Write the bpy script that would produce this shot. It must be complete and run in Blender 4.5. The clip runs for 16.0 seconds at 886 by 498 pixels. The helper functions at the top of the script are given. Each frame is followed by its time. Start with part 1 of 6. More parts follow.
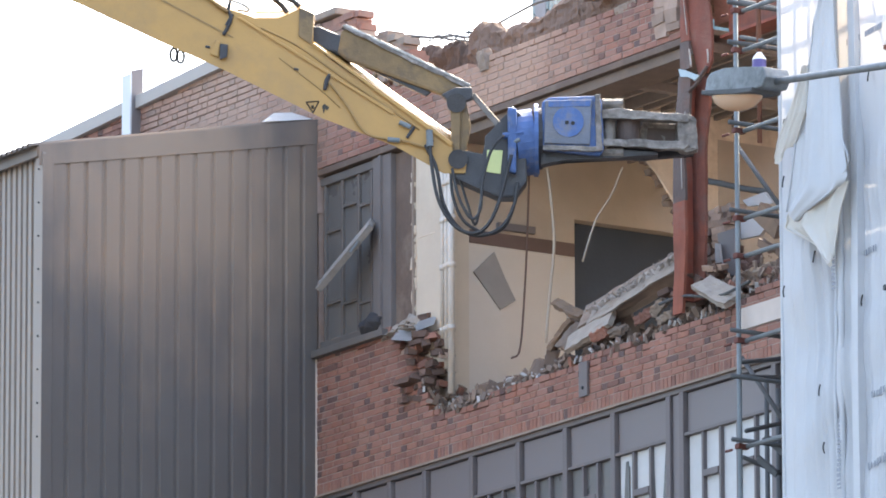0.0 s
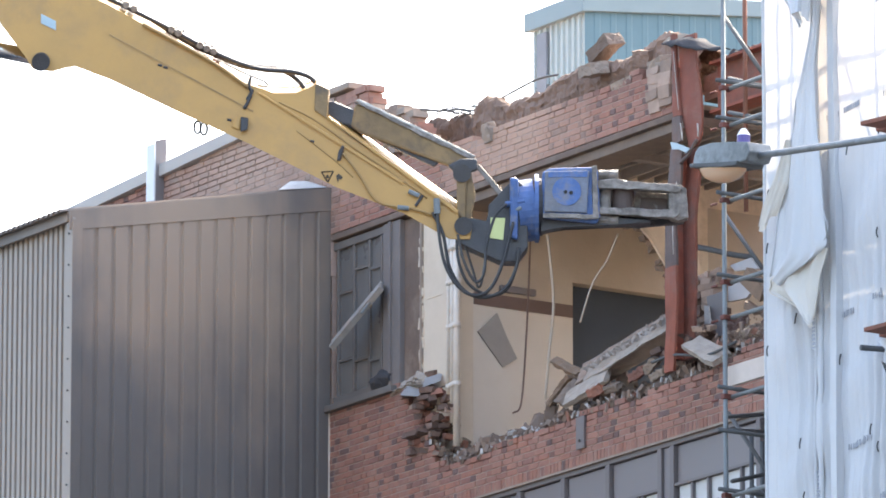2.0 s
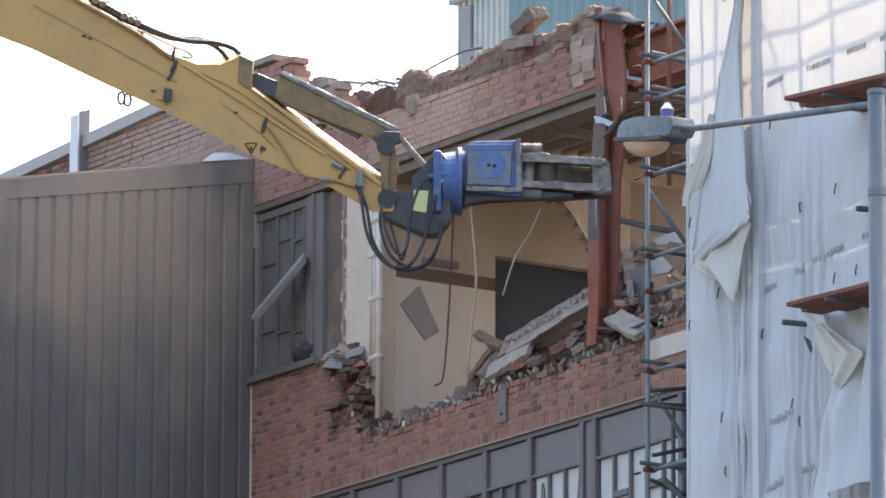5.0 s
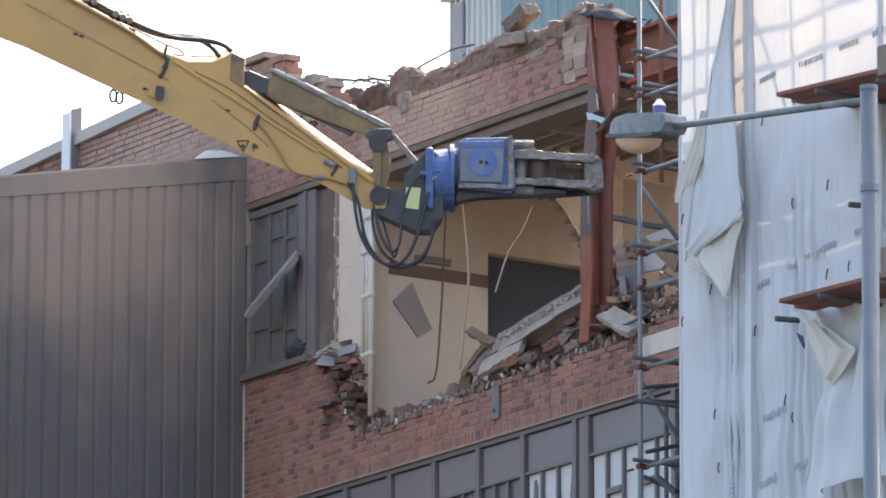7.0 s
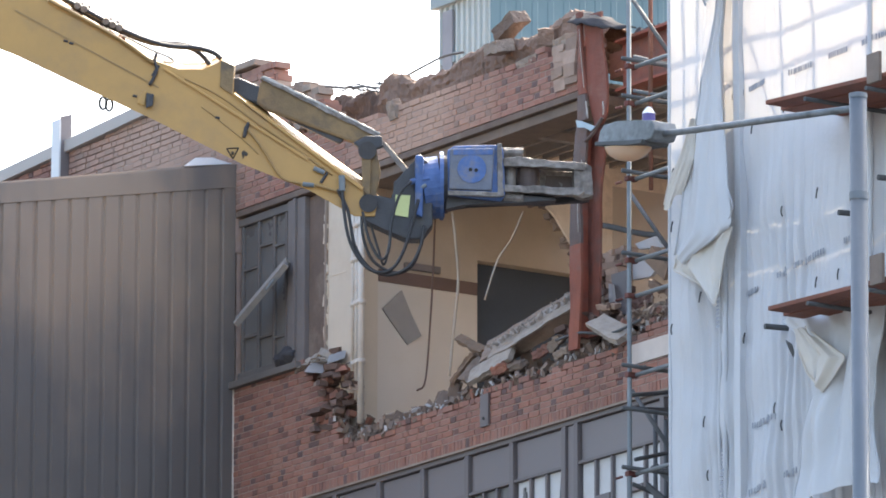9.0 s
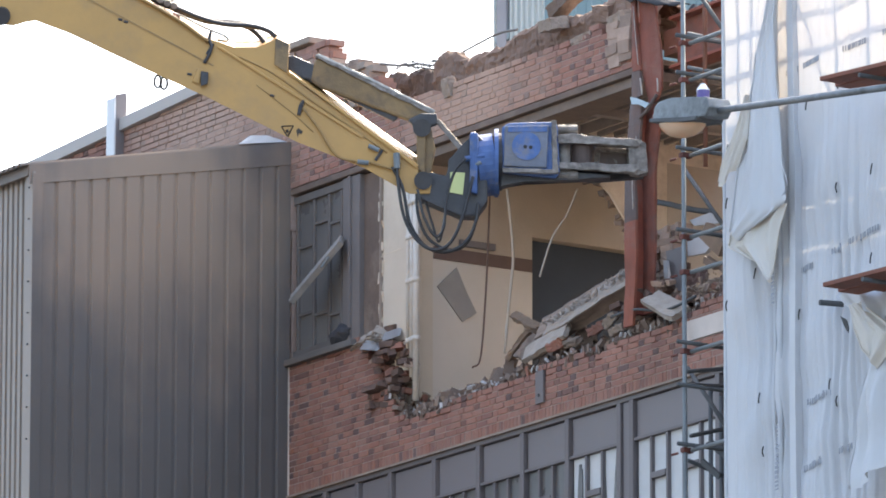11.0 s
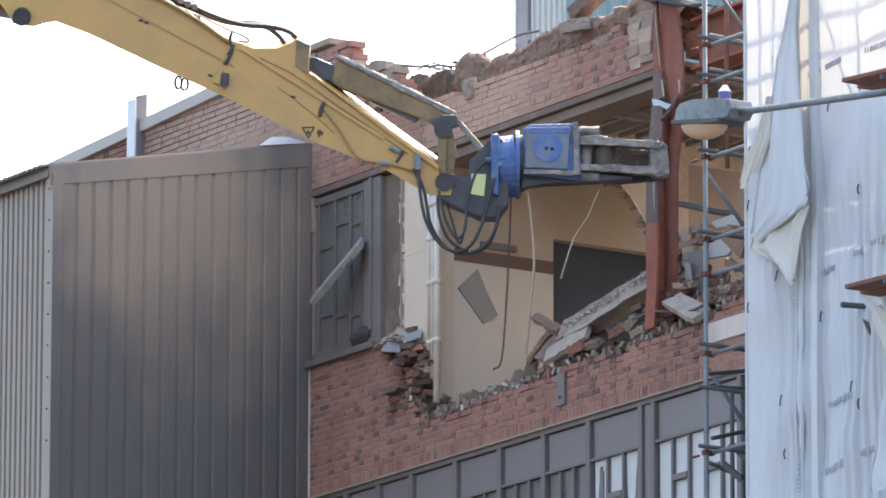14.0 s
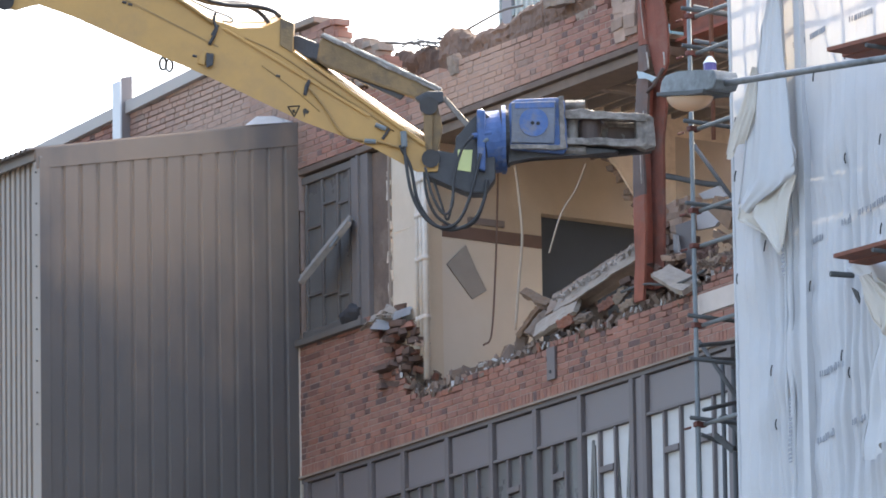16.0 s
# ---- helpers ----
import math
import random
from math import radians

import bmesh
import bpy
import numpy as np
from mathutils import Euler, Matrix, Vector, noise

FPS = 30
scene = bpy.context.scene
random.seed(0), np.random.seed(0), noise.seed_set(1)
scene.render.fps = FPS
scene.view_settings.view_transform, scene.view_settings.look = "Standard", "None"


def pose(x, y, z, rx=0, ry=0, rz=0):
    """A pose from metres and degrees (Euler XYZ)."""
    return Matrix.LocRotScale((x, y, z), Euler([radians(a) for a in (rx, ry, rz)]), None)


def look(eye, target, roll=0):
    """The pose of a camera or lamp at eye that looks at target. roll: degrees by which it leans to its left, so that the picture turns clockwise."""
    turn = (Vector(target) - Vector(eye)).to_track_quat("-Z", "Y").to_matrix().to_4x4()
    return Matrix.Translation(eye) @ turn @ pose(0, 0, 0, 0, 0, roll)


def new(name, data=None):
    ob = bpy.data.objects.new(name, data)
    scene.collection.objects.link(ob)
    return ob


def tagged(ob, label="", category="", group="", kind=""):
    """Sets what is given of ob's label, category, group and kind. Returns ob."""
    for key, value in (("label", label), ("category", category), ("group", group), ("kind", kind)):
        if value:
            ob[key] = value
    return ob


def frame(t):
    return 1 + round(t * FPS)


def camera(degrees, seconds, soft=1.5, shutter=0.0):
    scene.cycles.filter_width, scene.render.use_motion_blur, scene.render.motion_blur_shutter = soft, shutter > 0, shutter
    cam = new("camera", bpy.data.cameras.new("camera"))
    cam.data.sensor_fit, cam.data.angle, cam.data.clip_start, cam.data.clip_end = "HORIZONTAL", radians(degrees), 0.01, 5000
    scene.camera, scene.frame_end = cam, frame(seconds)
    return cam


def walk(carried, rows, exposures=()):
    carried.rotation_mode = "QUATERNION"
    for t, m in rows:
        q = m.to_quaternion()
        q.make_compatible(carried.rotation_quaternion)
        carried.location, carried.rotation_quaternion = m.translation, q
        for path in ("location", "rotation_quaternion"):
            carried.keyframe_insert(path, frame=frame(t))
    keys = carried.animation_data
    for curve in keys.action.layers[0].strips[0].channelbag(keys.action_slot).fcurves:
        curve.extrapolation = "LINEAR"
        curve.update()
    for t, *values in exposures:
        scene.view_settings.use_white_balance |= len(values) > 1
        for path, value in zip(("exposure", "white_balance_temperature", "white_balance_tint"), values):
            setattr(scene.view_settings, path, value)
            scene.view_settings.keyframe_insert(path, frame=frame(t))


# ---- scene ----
EXPO = 2.37
UNIT = 1.2   # metres to one unit of the plan below
DEG = 5.754
EYE = Vector((71.207, -46.242, 1.600)) * UNIT
cam = camera(DEG, 16.0, soft=1.75)


def aim(az, p, r):
    """Camera axes for a view az degrees from -X towards +Y, pitched up p, leaning r."""
    a, p, r = radians(az), radians(p), radians(r)
    fw = Vector((-math.cos(a) * math.cos(p), math.sin(a) * math.cos(p), math.sin(p)))
    rt = Vector((math.sin(a), math.cos(a), 0))
    up = rt.cross(fw)
    right = rt * math.cos(r) - up * math.sin(r)
    upward = up * math.cos(r) + rt * math.sin(r)
    return right, upward, fw


FORWARD = aim(33.0, 12.6, 0.8)[2]


def stand(az, p, r, d):
    """Camera pose d plan units forward of the tripod spot."""
    right, upward, fw = aim(az, p, r)
    m = Matrix((right, upward, -fw)).transposed().to_4x4()
    return Matrix.Translation(EYE + FORWARD * d * UNIT) @ m


# seconds, azimuth, pitch, lean, plan units forward
ROWS = [
    (0.0, 32.821, 12.642, 0.166, 5.048),
    (0.5, 32.647, 12.675, 0.241, 1.564),
    (1.0, 32.629, 12.655, 0.192, 0.138),
    (1.5, 32.665, 12.840, 0.120, -0.103),
    (2.0, 32.792, 13.036, -0.050, -0.168),
    (2.5, 32.829, 13.096, -0.095, -0.132),
    (3.0, 32.948, 13.157, -0.116, -0.199),
    (3.5, 33.039, 13.202, -0.132, -0.230),
    (4.0, 33.168, 13.152, -0.068, -0.209),
    (4.5, 33.221, 13.068, -0.112, -0.271),
    (5.0, 33.306, 12.859, -0.262, -0.199),
    (5.2, 33.337, 12.834, -0.183, -0.075),
    (7.3, 33.361, 12.850, -0.105, -0.159),
    (7.5, 33.361, 12.878, -0.105, -0.159),
    (8.0, 33.353, 12.917, -0.184, -0.228),
    (8.5, 33.373, 12.916, -0.088, -0.183),
    (9.0, 33.427, 12.889, -0.155, -0.201),
    (9.5, 33.465, 12.767, -0.120, -0.185),
    (10.0, 33.327, 12.688, -0.169, -0.170),
    (10.2, 33.152, 12.703, 0.002, -0.281),
    (12.3, 32.915, 12.755, -0.197, -0.073),
    (12.5, 32.953, 12.790, -0.020, 0.009),
    (13.0, 32.956, 12.924, 0.044, 0.101),
    (13.5, 32.922, 13.028, -0.045, -0.037),
    (14.0, 32.921, 12.751, -0.155, -0.101),
    (14.5, 32.958, 12.736, -0.014, -0.096),
    (15.0, 32.993, 12.724, 0.067, -0.079),
    (15.5, 33.023, 12.664, 0.430, -0.091),
    (16.0, 33.000, 12.597, 0.900, -0.060)]
walk(cam, [(t, stand(a, p, r, d)) for t, a, p, r, d in ROWS], [(t, EXPO + e, 7050, 9) for t, e in ((0.0, 0.47), (2.0, 0.5), (3.0, 0.3), (4.5, 0.05), (5.2, -0.06), (7.5, 0.05), (9.0, 0.16), (10.0, 0.14), (12.5, 0.2), (16.0, 0.15))])

# ---- light ----
world = bpy.data.worlds.new("sky")
scene.world = world
world.use_nodes = True
wn = world.node_tree
sky = wn.nodes.new("ShaderNodeTexSky")
sky.sky_type = 'NISHITA'
sky.sun_disc = False
SUN_FROM = Vector((-0.28, 0.62, 0.80)).normalized()
sky.sun_elevation = math.asin(SUN_FROM.z)
sky.sun_rotation = math.atan2(SUN_FROM.x, SUN_FROM.y)
sky.dust_density = 4.0
sky.air_density = 1.0
wn.links.new(sky.outputs[0], wn.nodes["Background"].inputs[0])
wn.nodes["Background"].inputs[1].default_value = 0.13
sun = new("sun", bpy.data.lights.new("sun", 'SUN'))
sun.data.energy = 2.7
sun.data.angle = radians(0.55)
sun.data.color = (1.0, 0.94, 0.84)
sun.matrix_world = look(SUN_FROM * 60, (0, 0, 0))


# ---- materials ----
def mat(name, base, rough=0.7, metal=0.0, spread=0.25, scale=6.0, bump=0.15, tint=None, stain=0.0, stain_col=(0.05, 0.045, 0.04), mode="", spec=0.5):
    """A surface with grain and stains at two sizes; mode varies it from piece to piece ('object' or 'island')."""
    m = bpy.data.materials.new(name)
    scale /= UNIT
    m.use_nodes = True
    nt = m.node_tree
    N, L = nt.nodes, nt.links
    b = N["Principled BSDF"]
    b.inputs["Metallic"].default_value = metal
    b.inputs["Specular IOR Level"].default_value = spec
    tc = N.new("ShaderNodeTexCoord")
    geo = N.new("ShaderNodeNewGeometry")
    n1 = N.new("ShaderNodeTexNoise")
    n1.inputs["Scale"].default_value = scale
    n1.inputs["Detail"].default_value = 8
    n1.inputs["Roughness"].default_value = 0.62
    n2 = N.new("ShaderNodeTexNoise")
    n2.inputs["Scale"].default_value = scale * 0.13
    n2.inputs["Detail"].default_value = 4
    n3 = N.new("ShaderNodeTexNoise")
    n3.inputs["Scale"].default_value = scale * 9
    n3.inputs["Detail"].default_value = 3
    for n in (n1, n2, n3):
        L.new(geo.outputs["Position"], n.inputs["Vector"])
    lo = tuple(c * (1 - spread) for c in base)
    hi = tuple(min(1, c * (1 + spread)) for c in (tint or base))
    ramp = N.new("ShaderNodeValToRGB")
    ramp.color_ramp.elements[0].position, ramp.color_ramp.elements[1].position = 0.3, 0.7
    ramp.color_ramp.elements[0].color, ramp.color_ramp.elements[1].color = (*lo, 1), (*hi, 1)
    add = N.new("ShaderNodeMath")
    add.operation = 'MULTIPLY_ADD'
    add.inputs[1].default_value, add.inputs[2].default_value = 0.5, 0.0
    L.new(n1.outputs[0], add.inputs[0])
    add2 = N.new("ShaderNodeMath")
    add2.operation = 'MULTIPLY_ADD'
    add2.inputs[1].default_value = 0.5
    L.new(n2.outputs[0], add2.inputs[0])
    L.new(add.outputs[0], add2.inputs[2])
    L.new(add2.outputs[0], ramp.inputs[0])
    col = ramp.outputs[0]
    if mode:
        src = N.new("ShaderNodeObjectInfo").outputs["Random"] if mode == "object" else geo.outputs["Random Per Island"]
        hsv = N.new("ShaderNodeHueSaturation")
        mr = N.new("ShaderNodeMapRange")
        mr.inputs[3].default_value, mr.inputs[4].default_value = 0.72, 1.25
        L.new(src, mr.inputs[0])
        L.new(mr.outputs[0], hsv.inputs["Value"])
        L.new(col, hsv.inputs["Color"])
        col = hsv.outputs[0]
    if stain:
        sr = N.new("ShaderNodeMapRange")
        sr.inputs[1].default_value, sr.inputs[2].default_value = 0.5, 0.72
        sr.inputs[3].default_value, sr.inputs[4].default_value = 0.0, stain
        n4 = N.new("ShaderNodeTexNoise")
        n4.inputs["Scale"].default_value = scale * 0.45
        n4.inputs["Detail"].default_value = 9
        n4.inputs["Roughness"].default_value = 0.68
        L.new(geo.outputs["Position"], n4.inputs["Vector"])
        L.new(n4.outputs[0], sr.inputs[0])
        mx = N.new("ShaderNodeMix")
        mx.data_type = 'RGBA'
        mx.inputs[7].default_value = (*stain_col, 1)
        L.new(sr.outputs[0], mx.inputs[0])
        L.new(col, mx.inputs[6])
        col = mx.outputs[2]
    L.new(col, b.inputs["Base Color"])
    rr = N.new("ShaderNodeMapRange")
    rr.inputs[3].default_value, rr.inputs[4].default_value = max(0.03, rough - 0.15), min(1, rough + 0.15)
    L.new(n1.outputs[0], rr.inputs[0])
    L.new(rr.outputs[0], b.inputs["Roughness"])
    if bump:
        bp = N.new("ShaderNodeBump")
        bp.inputs["Strength"].default_value = bump
        bp.inputs["Distance"].default_value = 0.02 * UNIT
        L.new(n3.outputs[0], bp.inputs["Height"])
        L.new(bp.outputs[0], b.inputs["Normal"])
    return m


def haze_patch(m, at, radius, colour, amount):
    """Paints sunlit haze into the colour: one ragged, streaked patch round the point at (plan units), on top of the
    paint.
    """
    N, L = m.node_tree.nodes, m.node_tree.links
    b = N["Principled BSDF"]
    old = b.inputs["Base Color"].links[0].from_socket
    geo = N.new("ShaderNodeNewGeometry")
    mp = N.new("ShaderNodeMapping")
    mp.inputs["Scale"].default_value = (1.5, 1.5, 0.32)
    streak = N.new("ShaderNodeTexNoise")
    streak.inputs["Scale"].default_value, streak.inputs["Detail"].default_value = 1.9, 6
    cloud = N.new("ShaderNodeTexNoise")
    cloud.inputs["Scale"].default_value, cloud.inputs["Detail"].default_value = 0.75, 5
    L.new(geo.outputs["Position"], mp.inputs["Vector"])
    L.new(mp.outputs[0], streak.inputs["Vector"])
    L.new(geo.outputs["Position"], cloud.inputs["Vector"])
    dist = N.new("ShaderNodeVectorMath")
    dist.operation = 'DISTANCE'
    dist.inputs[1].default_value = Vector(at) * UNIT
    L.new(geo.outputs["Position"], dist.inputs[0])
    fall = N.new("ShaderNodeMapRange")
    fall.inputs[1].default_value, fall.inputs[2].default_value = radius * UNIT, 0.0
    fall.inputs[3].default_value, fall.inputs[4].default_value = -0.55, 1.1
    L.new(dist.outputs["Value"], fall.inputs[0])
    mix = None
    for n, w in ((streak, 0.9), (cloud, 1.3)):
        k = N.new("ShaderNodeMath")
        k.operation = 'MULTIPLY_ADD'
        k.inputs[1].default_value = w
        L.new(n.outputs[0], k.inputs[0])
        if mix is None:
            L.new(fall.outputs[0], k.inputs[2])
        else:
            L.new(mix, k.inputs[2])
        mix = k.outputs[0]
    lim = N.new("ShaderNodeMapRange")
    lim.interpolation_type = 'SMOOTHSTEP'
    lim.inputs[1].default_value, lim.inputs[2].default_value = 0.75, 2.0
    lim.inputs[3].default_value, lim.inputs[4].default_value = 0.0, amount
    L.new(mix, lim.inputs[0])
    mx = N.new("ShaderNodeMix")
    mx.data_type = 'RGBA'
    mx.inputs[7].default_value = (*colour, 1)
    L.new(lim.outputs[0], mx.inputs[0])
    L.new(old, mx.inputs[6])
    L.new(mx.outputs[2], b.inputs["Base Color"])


def brick_mat(name, mode, heads=False):
    """Dusty red facing brick; the headers are often blue-grey overburnt ones."""
    m = mat(name, (0.255, 0.126, 0.098), 0.9, spread=0.3, scale=9, bump=0.35, stain=0.65, stain_col=(0.27, 0.18, 0.15))
    nt = m.node_tree
    N, L = nt.nodes, nt.links
    b = N["Principled BSDF"]
    old = b.inputs["Base Color"].links[0].from_socket
    src = N.new("ShaderNodeObjectInfo").outputs["Random"] if mode == "object" else N.new("ShaderNodeNewGeometry").outputs["Random Per Island"]
    r = N.new("ShaderNodeValToRGB")
    r.color_ramp.interpolation = 'CONSTANT'
    e = r.color_ramp.elements
    cut = 0.55 if heads else 0.03
    e[0].position, e[0].color = 0.0, (0.50, 0.62, 0.74, 1)
    e[1].position, e[1].color = cut * 0.6, (0.66, 0.70, 0.74, 1)
    for p, c in ((cut, (1.0, 1.0, 1.0, 1)), (cut + 0.2, (1.12, 1.05, 1.0, 1)), (cut + 0.35, (0.86, 0.88, 0.92, 1)), (cut + 0.48, (1.14, 1.16, 1.16, 1))):
        k = e.new(p)
        k.color = c
    L.new(src, r.inputs[0])
    mx = N.new("ShaderNodeMix")
    mx.data_type = 'RGBA'
    mx.blend_type = 'MULTIPLY'
    mx.clamp_result = False
    mx.inputs[0].default_value = 1.0
    L.new(old, mx.inputs[6])
    L.new(r.outputs[0], mx.inputs[7])
    L.new(mx.outputs[2], b.inputs["Base Color"])
    return m


def see_through(name, base, amount, rough=0.5, glow=0.92):
    """Thin sheeting that lets light through."""
    m = mat(name, base, rough, spread=0.06, scale=2.5, bump=0.1)
    nt = m.node_tree
    N, L = nt.nodes, nt.links
    tr = N.new("ShaderNodeBsdfTranslucent")
    tr.inputs[0].default_value = (min(1, base[0] * glow), base[1] * glow * 0.87, base[2] * glow * 0.69, 1)
    mx = N.new("ShaderNodeMixShader")
    mx.inputs[0].default_value = amount
    L.new(N["Principled BSDF"].outputs[0], mx.inputs[1])
    L.new(tr.outputs[0], mx.inputs[2])
    L.new(mx.outputs[0], N["Material Output"].inputs[0])
    return m


M_BRICK_P = brick_mat("facing brick", "object")
M_BRICK_J = brick_mat("facing brick joined", "island")
M_HEAD_P = brick_mat("header brick", "object", True)
M_HEAD_J = brick_mat("header brick joined", "island", True)
# Sunlit haze in front of the upper walls is painted into the brick colours.
for m in (M_BRICK_P, M_BRICK_J, M_HEAD_P, M_HEAD_J):
    haze_patch(m, (0.6, 0.0, 22.4), 2.4, (0.47, 0.325, 0.25), 0.75)
    haze_patch(m, (-4.2, 0.0, 22.9), 3.0, (0.44, 0.32, 0.255), 0.7)
M_MORTAR = mat("mortar", (0.36, 0.275, 0.24), 0.95, spread=0.2, scale=14, bump=0.4)
M_PLASTER = mat("cream plaster", (0.58, 0.505, 0.415), 0.8, spread=0.1, scale=3, bump=0.1, stain=0.35, stain_col=(0.42, 0.34, 0.25))
M_OLDPLASTER = mat("stained old plaster", (0.66, 0.565, 0.46), 0.85, spread=0.22, scale=5, bump=0.3, stain=0.7, stain_col=(0.40, 0.31, 0.23))
M_TILE = mat("cream wall paint", (0.60, 0.55, 0.495), 0.6, spread=0.06, scale=3, bump=0.05, stain=0.3, stain_col=(0.55, 0.47, 0.38))
M_TAN = mat("ochre wall paint", (0.47, 0.405, 0.335), 0.8, spread=0.12, scale=3, bump=0.1, stain=0.4, stain_col=(0.40, 0.32, 0.245))
M_BROWN = mat("brown dado", (0.15, 0.10, 0.088), 0.5, spread=0.15, scale=5)
M_CONC = mat("broken concrete", (0.295, 0.24, 0.20), 0.95, spread=0.25, scale=10, bump=0.5, stain=0.4, stain_col=(0.22, 0.18, 0.15))
M_CONC_J = mat("rubble", (0.235, 0.178, 0.148), 0.95, spread=0.25, scale=10, bump=0.5, mode="island")
# Grey lifted so the haze over dark interiors sits in the colour.
M_DARK = mat("dark lining raised for haze", (0.25, 0.27, 0.30), 0.9, spread=0.2, scale=4)
M_ROOF = mat("torn roofing", (0.19, 0.125, 0.095), 0.9, spread=0.25, scale=4, bump=0.3, stain=0.55, stain_col=(0.10, 0.07, 0.055))
M_CURTAIN_R = mat("dark brown torn felt", (0.105, 0.073, 0.06), 0.95, spread=0.3, scale=4, bump=0.3, stain=0.4, stain_col=(0.07, 0.05, 0.045))
M_FELT = mat("roofing felt", (0.06, 0.06, 0.066), 0.95, spread=0.3, scale=8, bump=0.4, spec=0.08)
M_SHED_D = mat("brown coated cladding", (0.112, 0.107, 0.106), 0.6, metal=0.0, spread=0.2, scale=1.2, bump=0.04, stain=0.3, stain_col=(0.10, 0.092, 0.088))
# Drifting sunlit haze before the cladding, painted into its colour as a pale patch.
haze_patch(M_SHED_D, (-2.69, -1.55, 21.4), 2.45, (0.30, 0.23, 0.175), 0.95)
M_SHED_L = mat("pale coated cladding", (0.24, 0.215, 0.195), 0.5, spread=0.08, scale=2, bump=0.04, stain=0.2, stain_col=(0.22, 0.2, 0.18))
M_COPE = mat("pale metal coping", (0.38, 0.35, 0.33), 0.6, metal=0.0, spread=0.06, scale=3, bump=0.03)
M_HUT = mat("green profiled steel", (0.098, 0.18, 0.215), 0.5, spread=0.1, scale=3, bump=0.03)
M_HUT_T = mat("pale green trim", (0.20, 0.265, 0.285), 0.5, spread=0.08, scale=3, bump=0.03)
M_HUT_F = mat("weathered pale green sheet", (0.40, 0.46, 0.46), 0.6, spread=0.1, scale=3, bump=0.03, stain=0.3, stain_col=(0.28, 0.33, 0.33))
M_RED = mat("red oxide steel", (0.25, 0.07, 0.045), 0.75, spread=0.4, scale=7, bump=0.3, stain=0.92, stain_col=(0.15, 0.10, 0.085))
M_STEEL = mat("galvanised tube", (0.19, 0.215, 0.23), 0.8, metal=0.05, spread=0.25, scale=12, bump=0.1, spec=0.25, stain=0.3, stain_col=(0.2, 0.18, 0.16))
M_TUBE_D = mat("dull tube", (0.095, 0.10, 0.105), 0.75, metal=0.1, spread=0.3, scale=12, bump=0.1, spec=0.2)
M_TUBE_R = mat("rusty tube", (0.22, 0.10, 0.07), 0.8, metal=0.2, spread=0.3, scale=12, bump=0.15)
M_COUPLER = mat("rusty coupler", (0.16, 0.06, 0.05), 0.75, metal=0.3, spread=0.4, scale=20, bump=0.2)
M_SHEET = see_through("white scaffold sheeting", (0.645, 0.668, 0.705), 0.25, glow=0.66)
M_FLAP = see_through("cream torn sheeting", (0.67, 0.645, 0.60), 0.25, glow=1.05)
M_PRINT = mat("grey print", (0.28, 0.30, 0.34), 0.6, spread=0.1)
M_TIE = mat("black tie", (0.02, 0.02, 0.02), 0.6, spread=0.1)
M_BOARD = mat("red stained board", (0.20, 0.075, 0.05), 0.85, spread=0.3, scale=10, bump=0.3, stain=0.4, stain_col=(0.08, 0.07, 0.06))
M_PALEBOARD = mat("pale board", (0.55, 0.47, 0.42), 0.8, spread=0.12, scale=8, bump=0.2)
M_YEL = mat("yellow machine paint", (0.45, 0.255, 0.075), 0.45, spread=0.14, scale=3, bump=0.05, stain=0.8, stain_col=(0.31, 0.19, 0.085))
M_YELSEAM = mat("grubby yellow paint", (0.30, 0.175, 0.06), 0.5, spread=0.3, scale=8, bump=0.1)
M_YELDIRT = mat("greasy yellow paint", (0.19, 0.12, 0.052), 0.55, spread=0.45, scale=6, bump=0.2, stain=1.0, stain_col=(0.05, 0.043, 0.04))
M_BLACK = mat("greasy black steel", (0.045, 0.045, 0.05), 0.5, metal=0.1, spread=0.5, scale=8, bump=0.3, stain=0.5, stain_col=(0.085, 0.078, 0.07))
M_HOSE = mat("black rubber hose", (0.025, 0.025, 0.028), 0.45, spread=0.2, scale=20)
M_BLUE = mat("blue machine paint", (0.055, 0.115, 0.285), 0.55, spread=0.4, scale=12, bump=0.25, stain=1.0, stain_col=(0.19, 0.19, 0.21))
M_REDSCR = mat("scraped red steel", (0.19, 0.066, 0.046), 0.8, spread=0.45, scale=9, bump=0.35, stain=0.9, stain_col=(0.12, 0.085, 0.075))
M_DARKBRICK = mat("sooty broken brick", (0.13, 0.085, 0.07), 0.95, spread=0.4, scale=9, bump=0.4, mode="object")
M_BEAM = mat("grey-brown concrete", (0.27, 0.21, 0.175), 0.95, spread=0.3, scale=9, bump=0.5, stain=0.5, stain_col=(0.18, 0.14, 0.12))
M_PALECONC = mat("pale broken concrete", (0.35, 0.31, 0.275), 0.95, spread=0.25, scale=9, bump=0.5, stain=0.5, stain_col=(0.3, 0.25, 0.21))
M_ROUGH = mat("rough mortared brick", (0.36, 0.265, 0.215), 0.95, spread=0.3, scale=9, bump=0.5, mode="object")
M_PAPER = mat("grey peeled backing", (0.29, 0.275, 0.265), 0.8, spread=0.15, scale=5, bump=0.1, stain=0.4, stain_col=(0.38, 0.35, 0.31))
M_SCRAPE = mat("scraped dull steel", (0.125, 0.095, 0.088), 0.75, metal=0.1, spread=0.4, scale=7, bump=0.4, stain=0.7, stain_col=(0.19, 0.085, 0.06))
M_REDB = mat("bright red oxide", (0.20, 0.066, 0.046), 0.8, spread=0.3, scale=8, bump=0.35, stain=0.65, stain_col=(0.22, 0.13, 0.10))
